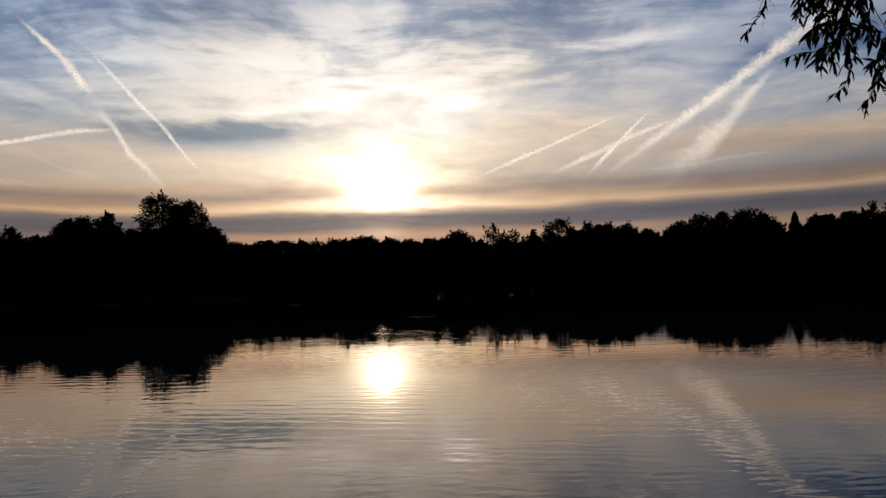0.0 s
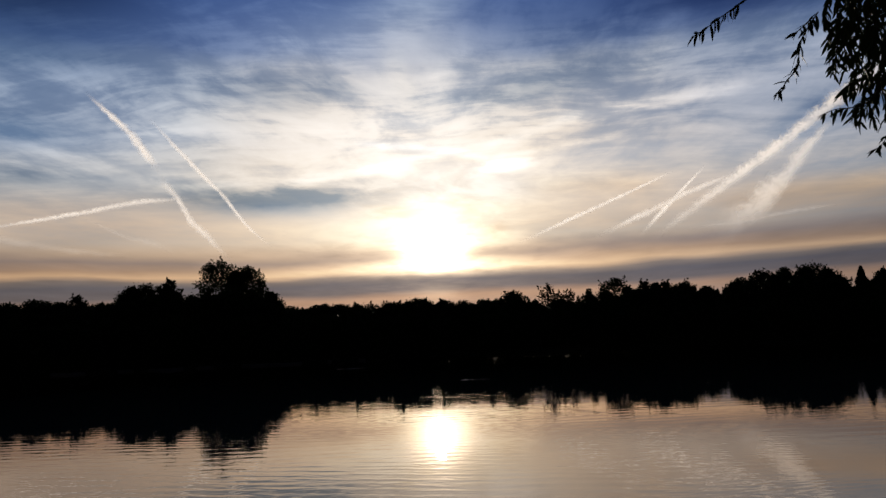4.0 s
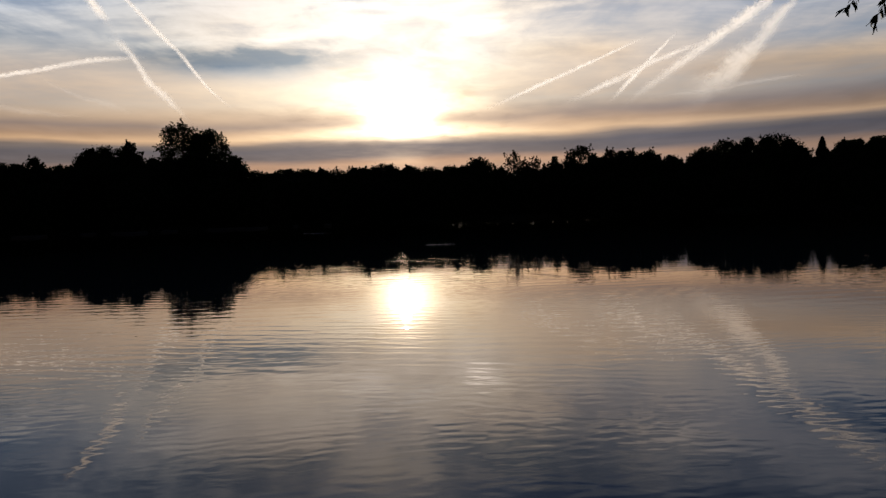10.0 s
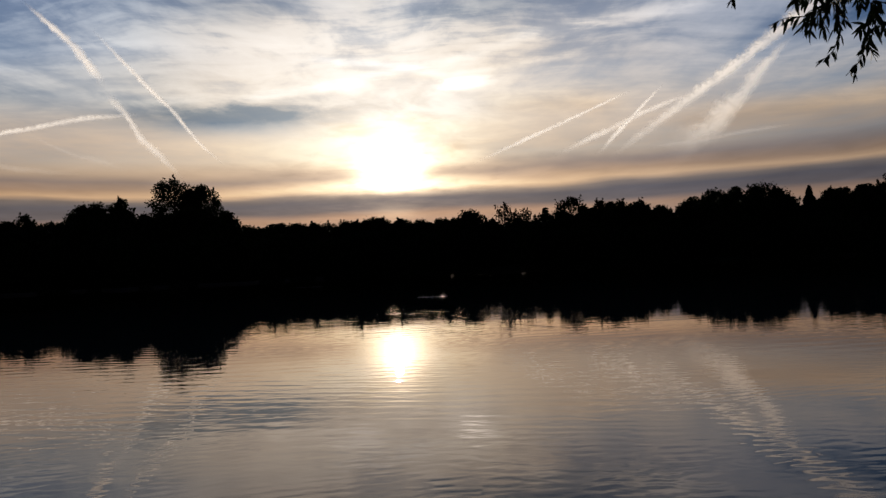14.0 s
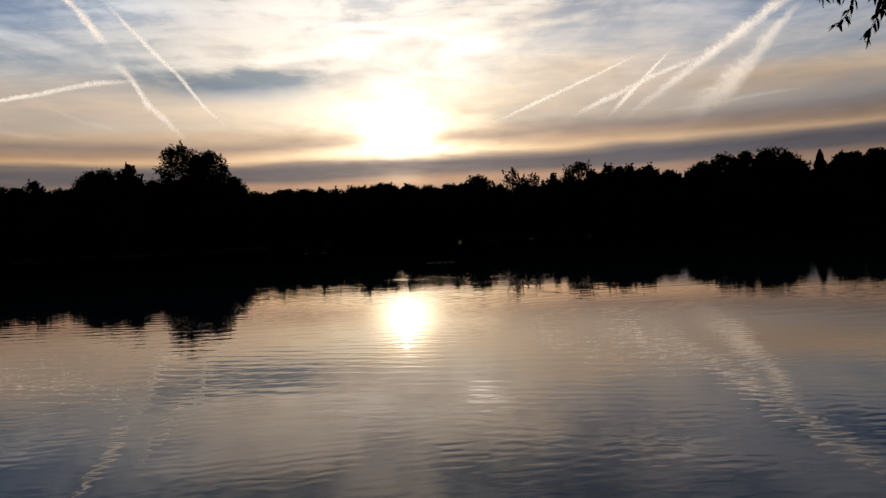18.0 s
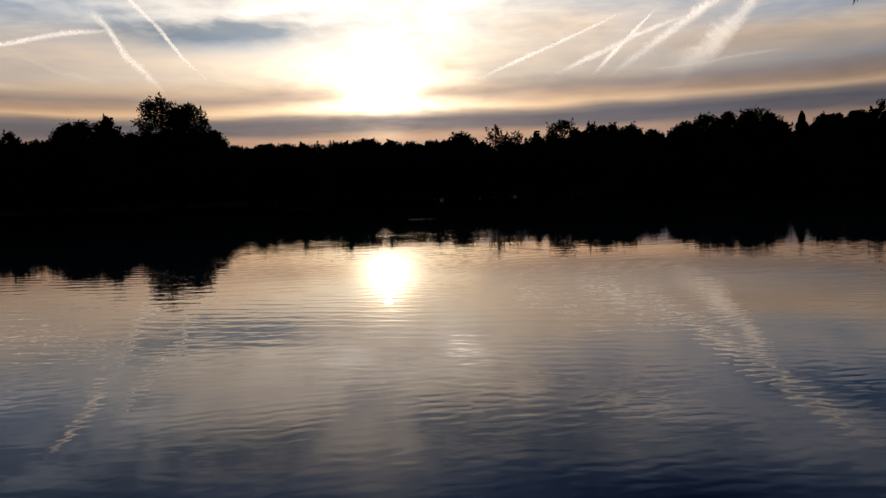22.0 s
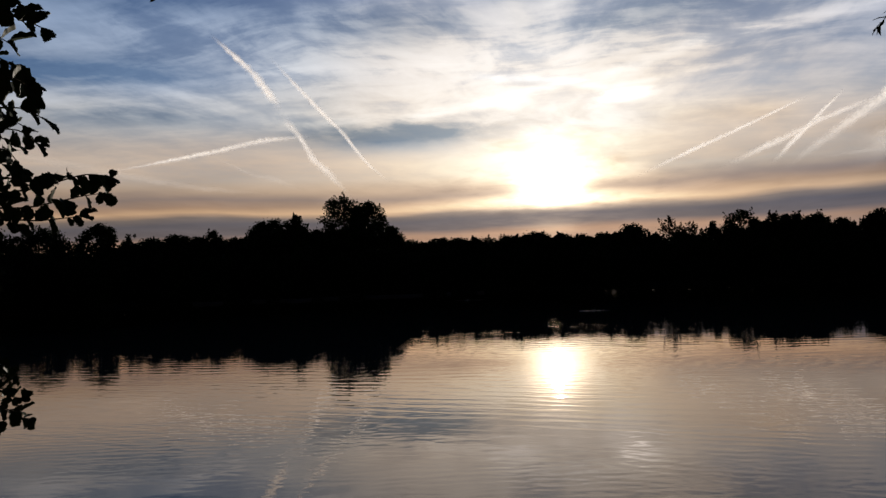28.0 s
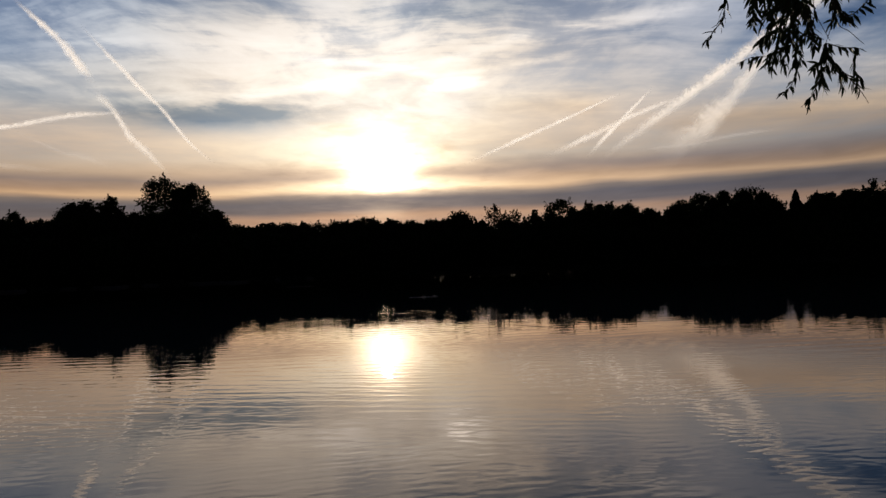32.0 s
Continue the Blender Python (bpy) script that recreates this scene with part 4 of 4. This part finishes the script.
willow_strand([(25.53, 9.77), (25.19, 10.67), (25.18, 11.43), (25.31, 12.17), (25.46, 12.98)], 4.05)
willow_strand([(26.58, 9.88), (26.31, 10.67), (26.20, 11.36), (25.77, 12.11), (25.53, 13.05)], 3.98)
willow_strand([(27.41, 9.93), (27.23, 10.48), (26.76, 10.91), (26.23, 11.36)], 4.10)
willow_strand([(24.53, 11.51), (24.91, 11.69), (25.35, 12.17), (25.53, 13.05)], 4.08)
willow_strand([(27.74, 12.69), (26.95, 13.58), (26.35, 14.12), (26.07, 15.64), (26.02, 16.81)], 4.12, bare=0.55)
willow_strand([(27.54, 14.37), (26.58, 14.60), (26.20, 15.40), (26.25, 16.48), (26.49, 17.17)], 4.05)
willow_strand([(25.78, 13.98), (26.17, 14.74), (26.20, 15.47), (26.11, 16.51)], 4.16)
willow_strand([(28.61, 15.63), (27.92, 15.15), (27.21, 14.60), (26.37, 14.56)], 4.10)
willow_strand([(27.18, 13.84), (26.78, 14.49), (26.40, 15.29), (26.25, 16.48)], 4.20)
willow_strand([(25.53, 12.97), (25.97, 14.33), (26.00, 15.65), (25.99, 16.97)], 4.10, spacing=0.06)
willow_strand([(25.82, 13.16), (25.05, 14.91), (24.89, 16.13), (24.93, 17.15)], 4.14, spacing=0.08)
willow_strand([(21.31, 15.45), (21.42, 16.35), (21.98, 17.02), (22.77, 17.79)], 4.05)
willow_strand([(20.96, 16.26), (21.22, 16.98), (22.01, 17.76)], 4.15)
willow_strand([(21.36, 13.22), (21.84, 13.93), (22.61, 14.21), (23.09, 15.20), (23.45, 16.65)], 4.05)
willow_strand([(21.76, 11.92), (22.24, 12.57), (22.64, 13.29), (22.92, 14.47), (23.28, 16.08)], 4.12)
willow_strand([(22.23, 11.61), (22.46, 12.39), (23.08, 13.15), (23.50, 14.39), (23.87, 16.28)], 4.02)
willow_strand([(23.01, 11.62), (23.05, 12.39), (23.45, 13.18), (23.79, 14.50), (24.03, 16.56)], 4.18)
willow_strand([(24.26, 11.93), (23.93, 12.51), (24.17, 13.24), (24.49, 13.95), (24.97, 14.78)], 4.06)
willow_strand([(23.60, 11.70), (23.78, 12.53), (23.90, 13.58), (24.03, 14.92), (24.04, 16.85)], 4.22)
willow_strand([(24.95, 12.75), (24.76, 13.38), (24.64, 14.08), (24.41, 15.31), (24.33, 16.80)], 4.10)
willow_strand([(25.47, 13.28), (24.99, 13.65), (24.58, 14.38), (24.28, 15.63), (24.34, 17.10)], 4.04)
willow_strand([(22.08, 13.90), (22.33, 14.70), (22.60, 15.73), (22.88, 17.03)], 4.15)
willow_strand([(21.64, 14.49), (22.06, 15.35), (22.41, 16.36), (23.05, 17.60)], 4.24)
willow_strand([(22.52, 13.92), (23.07, 14.75), (23.41, 15.76), (23.62, 17.21)], 4.00)
willow_strand([(24.62, 15.13), (24.29, 15.92), (24.33, 16.80), (24.66, 17.63)], 4.20)
willow_strand([(23.52, 14.84), (23.77, 15.70), (23.89, 16.73), (24.23, 17.70)], 4.25)
willow_strand([(22.95, 15.22), (23.13, 16.10), (23.47, 16.94), (23.94, 17.75)], 4.08)
willow_strand([(24.94, 15.82), (24.76, 16.59), (24.95, 17.44)], 4.10)
willow_strand([(21.21, 16.76), (21.96, 16.57), (22.71, 16.61), (23.47, 16.94)], 4.12)
willow_strand([(19.16, 17.19), (19.56, 17.44), (20.36, 18.01)], 4.10)
willow_strand([(21.47, 15.74), (22.37, 15.46), (23.11, 15.65), (23.58, 16.33)], 4.02)
willow_strand([(21.68, 13.56), (22.44, 13.77), (23.33, 13.96), (24.09, 14.61)], 4.14)
willow_strand([(24.92, 13.74), (24.19, 13.69), (23.64, 14.22), (23.53, 15.14)], 4.00)
willow_strand([(25.44, 15.74), (25.88, 16.25), (26.20, 17.07)], 4.08)
willow_strand([(26.98, 15.78), (26.59, 16.43), (26.49, 17.31)], 4.20)
# inner twigs of the hanging mass, and the denser foliage above it
for i in range(20):
    a = 21.2 + (i % 10) * 0.36 + 0.15 * (i // 10)
    e = 13.4 + 3.0 * abs(math.sin(i * 2.3)) + (1.0 if a < 21.8 else 0)
    willow_strand([(a - 0.4 * math.sin(i * 1.3), e), (a + 0.3 * math.sin(i), e + 1.3), (a + 0.4, e + 2.8), (a + 0.6, e + 5.0)], 4.12 + 0.16 * math.sin(i * 2.7))
for i in range(60):
    a = 22.2 + (i % 20) * 0.45 + 0.15 * (i // 20)
    e = 18.0 + 1.9 * abs(math.sin(i * 1.9)) + (1.4 if a > 24.6 else 0)
    willow_strand([(a - 0.6 * math.sin(i), e), (a + 0.2, e + 1.6), (a + 0.3, e + 3.4), (a + 0.8, e + 6.0)], 4.1 + 0.25 * math.sin(i * 2.7))
will.done()
inv = willow.matrix_basis.inverted()
v, f = tube([inv @ Vector(p) for p in smooth_line([(4.6, 0.7, 0.2), (4.5, 0.75, 1.5), (4.2, 1.0, 3.0), (3.9, 1.4, 4.6), (3.7, 1.8, 6.0)], 20)],
            [0.26 - 0.008 * i for i in range(21)], 10)
part("trunk", mesh_of("trunk", v, f, BARK, True), willow)
v, f = tube([inv @ Vector(p) for p in smooth_line([(4.2, 1.0, 3.0), (3.5, 1.8, 3.8), (2.7, 2.7, 4.1), (1.9, 3.2, 4.0), (1.3, 3.3, 3.75)], 20)],
            [0.09 - 0.004 * i for i in range(21)], 8)
part("limb", mesh_of("limb", v, f, BARK, True), willow)

alder = tagged(new("alder_tree"), "alder with round toothed leaves leaning over the water", "tree")
alder.matrix_basis = Matrix.Translation((-3.4, 0.5, 0.35))
blades = [leaf_mesh("leaf", L, wd, LEAF_ALDER, "alder", 20 + i) for i, (L, wd) in enumerate(((0.063, 0.047), (0.053, 0.041), (0.069, 0.050), (0.045, 0.034)))]
ald = Sprays(alder, (0.075, -0.65, 1.905), blades, TWIG, LEAF_ALDER_FAR, 300)


def alder_sprig(points, dist, spacing=0.024, thick=0.0035, size=1.0):
    """A leafy side twig, from its tip inward."""
    pts = [ald.at(a, e, dist + 0.04 * i) for i, (a, e) in enumerate(points)]
    line = smooth_line(pts, 24)
    ald.twig(line, 0.0012, thick)
    length = sum((line[i + 1] - line[i]).length for i in range(24))
    count = max(3, int(length / spacing))
    out_ = (line[0] - line[3]).normalized()
    ald.leaf(aim(line[2], out_ + Vector((0, 0, -0.2)), random.uniform(-0.8, 0.8), 0.8 * size))
    for i in range(count):
        s = (i + random.random() * 0.5) / count
        k_ = min(23, int(s * 24))
        p = line[k_].lerp(line[k_ + 1], s * 24 - k_)
        side = Vector((random.uniform(-0.4, 0.4), random.uniform(-0.6, 0.6), random.choice((-1, 1)) * random.uniform(0.4, 1) - 0.15))
        way = out_ * random.uniform(0.2, 0.8) + side
        ald.leaf(aim(p, way, random.uniform(-1.5, 1.5), random.uniform(0.65, 1.15) * size))


alder_sprig([(-34.6, 7.4), (-36.0, 7.6), (-37.3, 7.3), (-39.0, 6.7), (-42.1, 6.1)], 2.60)
alder_sprig([(-35.0, 6.4), (-36.4, 6.2), (-38.0, 5.8), (-39.9, 5.4), (-42.1, 5.4)], 2.66)
alder_sprig([(-36.5, 4.9), (-38.0, 4.7), (-39.6, 4.6), (-42.1, 4.9)], 2.60)
alder_sprig([(-38.3, 16.5), (-39.3, 16.9), (-40.7, 17.4), (-42.5, 17.8)], 2.54)
alder_sprig([(-38.4, 10.9), (-39.8, 11.6), (-41.1, 11.6), (-42.6, 11.9)], 2.60)
alder_sprig([(-38.9, 9.3), (-40.0, 10.2), (-41.4, 10.3), (-43.0, 10.4)], 2.71)
alder_sprig([(-39.0, 13.2), (-40.1, 13.4), (-41.7, 13.0), (-43.0, 13.0)], 2.71)
alder_sprig([(-39.4, 17.5), (-40.1, 18.1), (-41.9, 19.2), (-43.0, 19.6)], 2.66)
alder_sprig([(-40.0, 7.9), (-40.7, 8.9), (-42.0, 9.2), (-43.0, 9.3)], 2.60)
alder_sprig([(-39.9, 6.8), (-40.5, 7.2), (-42.1, 7.1), (-43.0, 7.0)], 2.71)
for a, e in ((-39.6, -7.9), (-40.2, -7.4), (-40.0, -6.6), (-40.7, -6.0), (-40.5, -5.2), (-41.0, -4.6), (-41.3, -8.0)):
    alder_sprig([(a, e), (a - 0.7, e + 0.2), (a - 1.8, e + 0.9), (a - 3.4, e + 1.9)], 2.62 + 0.05 * math.sin(a * 9), spacing=0.015, size=0.62)
for i in range(12):
    e = 4.2 + i * 1.25
    a = -40.1 - 0.8 * math.sin(i * 2.4)
    alder_sprig([(a, e), (a - 1.0, e + 0.5), (a - 2.4, e + 0.6), (a - 4.0, e + 0.4)], 2.55 + 0.12 * math.sin(i * 1.7), spacing=0.030)
for i in range(9):
    e = -5.5 + i * 3.1
    alder_sprig([(-41.6, e), (-43.0, e + 0.5), (-46.0, e + 1.0), (-50.0, e + 1.2)], 2.74 + 0.3 * math.sin(i * 2.0))
# a few leaves hanging from a bough overhead
bough = smooth_line([ald.at(-46, 19.5, 2.65), ald.at(-40, 22.0, 2.55), ald.at(-33, 23.0, 2.5), ald.at(-25, 23.6, 2.5)], 24)
ald.twig(bough, 0.006, 0.0015)
for a, e, s in ((-36.7, 18.7, 1.2), (-35.1, 19.4, 1.0), (-33.3, 19.9, 0.9), (-31.4, 18.8, 1.3), (-28.9, 20.6, 0.8), (-25.6, 20.7, 0.8)):
    top_ = ald.at(a - 0.9, e + 1.5 * s, 2.5)
    near_ = min(bough, key=lambda q: (q - top_).length)
    ald.twig([near_, (near_ + top_) / 2 + Vector((0, 0, 0.01)), top_], 0.0014, 0.0010)
    ald.leaf(aim(top_, ald.at(a, e - 0.8, 2.5) - top_, random.uniform(0.9, 2.0), s))
ald.done()
inv = alder.matrix_basis.inverted()
v, f = tube([inv @ Vector(p) for p in smooth_line([(-3.4, 0.5, 0.2), (-3.3, 0.7, 1.2), (-3.1, 0.9, 2.2), (-2.95, 1.0, 3.4), (-2.8, 1.1, 4.8)], 20)],
            [0.11 - 0.004 * i for i in range(21)], 9)
part("trunk", mesh_of("trunk", v, f, BARK, True), alder)


# ---- pale streaks on the water ----
def pale_streak(az_, el_, length, seed):
    """A streak of mirrored sky, shaped as a thin floating stem with side twigs, lying in the water."""
    d = direction(az_, el_)
    c_ = d * (EYE_Z / math.tan(radians(-el_)))
    side = Vector((d.y, -d.x, 0)).normalized()
    thing = tagged(new("floating_branch"), "thin pale streak on the dark water, shaped as a floating bare branch", "branch", "floating branches")
    thing.location = (c_.x, c_.y, 0.0)
    r = random.Random(seed)
    pts = [side * (t - 0.5) * length + Vector((0, r.uniform(-0.05, 0.05), 0.006 + 0.008 * math.sin(t * 7 + seed))) for t in np.linspace(0, 1, 9)]
    v_, f_ = tube(pts, [0.010, 0.016, 0.017, 0.016, 0.015, 0.013, 0.011, 0.009, 0.006], 8)
    part("stem", mesh_of("stem", v_, f_, STREAK_STEM, True), thing)
    for i in (3, 5, 6):
        tip = pts[i] + side * 0.3 + Vector((0, r.choice((-1, 1)) * 0.25, 0.05))
        v_, f_ = tube([pts[i], (pts[i] + tip) / 2 + Vector((0, 0, 0.03)), tip], [0.009, 0.007, 0.004], 5)
        part("side_twig", mesh_of("side_twig", v_, f_, STREAK_STEM, True), thing)


pale_streak(-1.7, -2.86, 1.5, 1)
pale_streak(-10.5, -1.75, 2.4, 2)
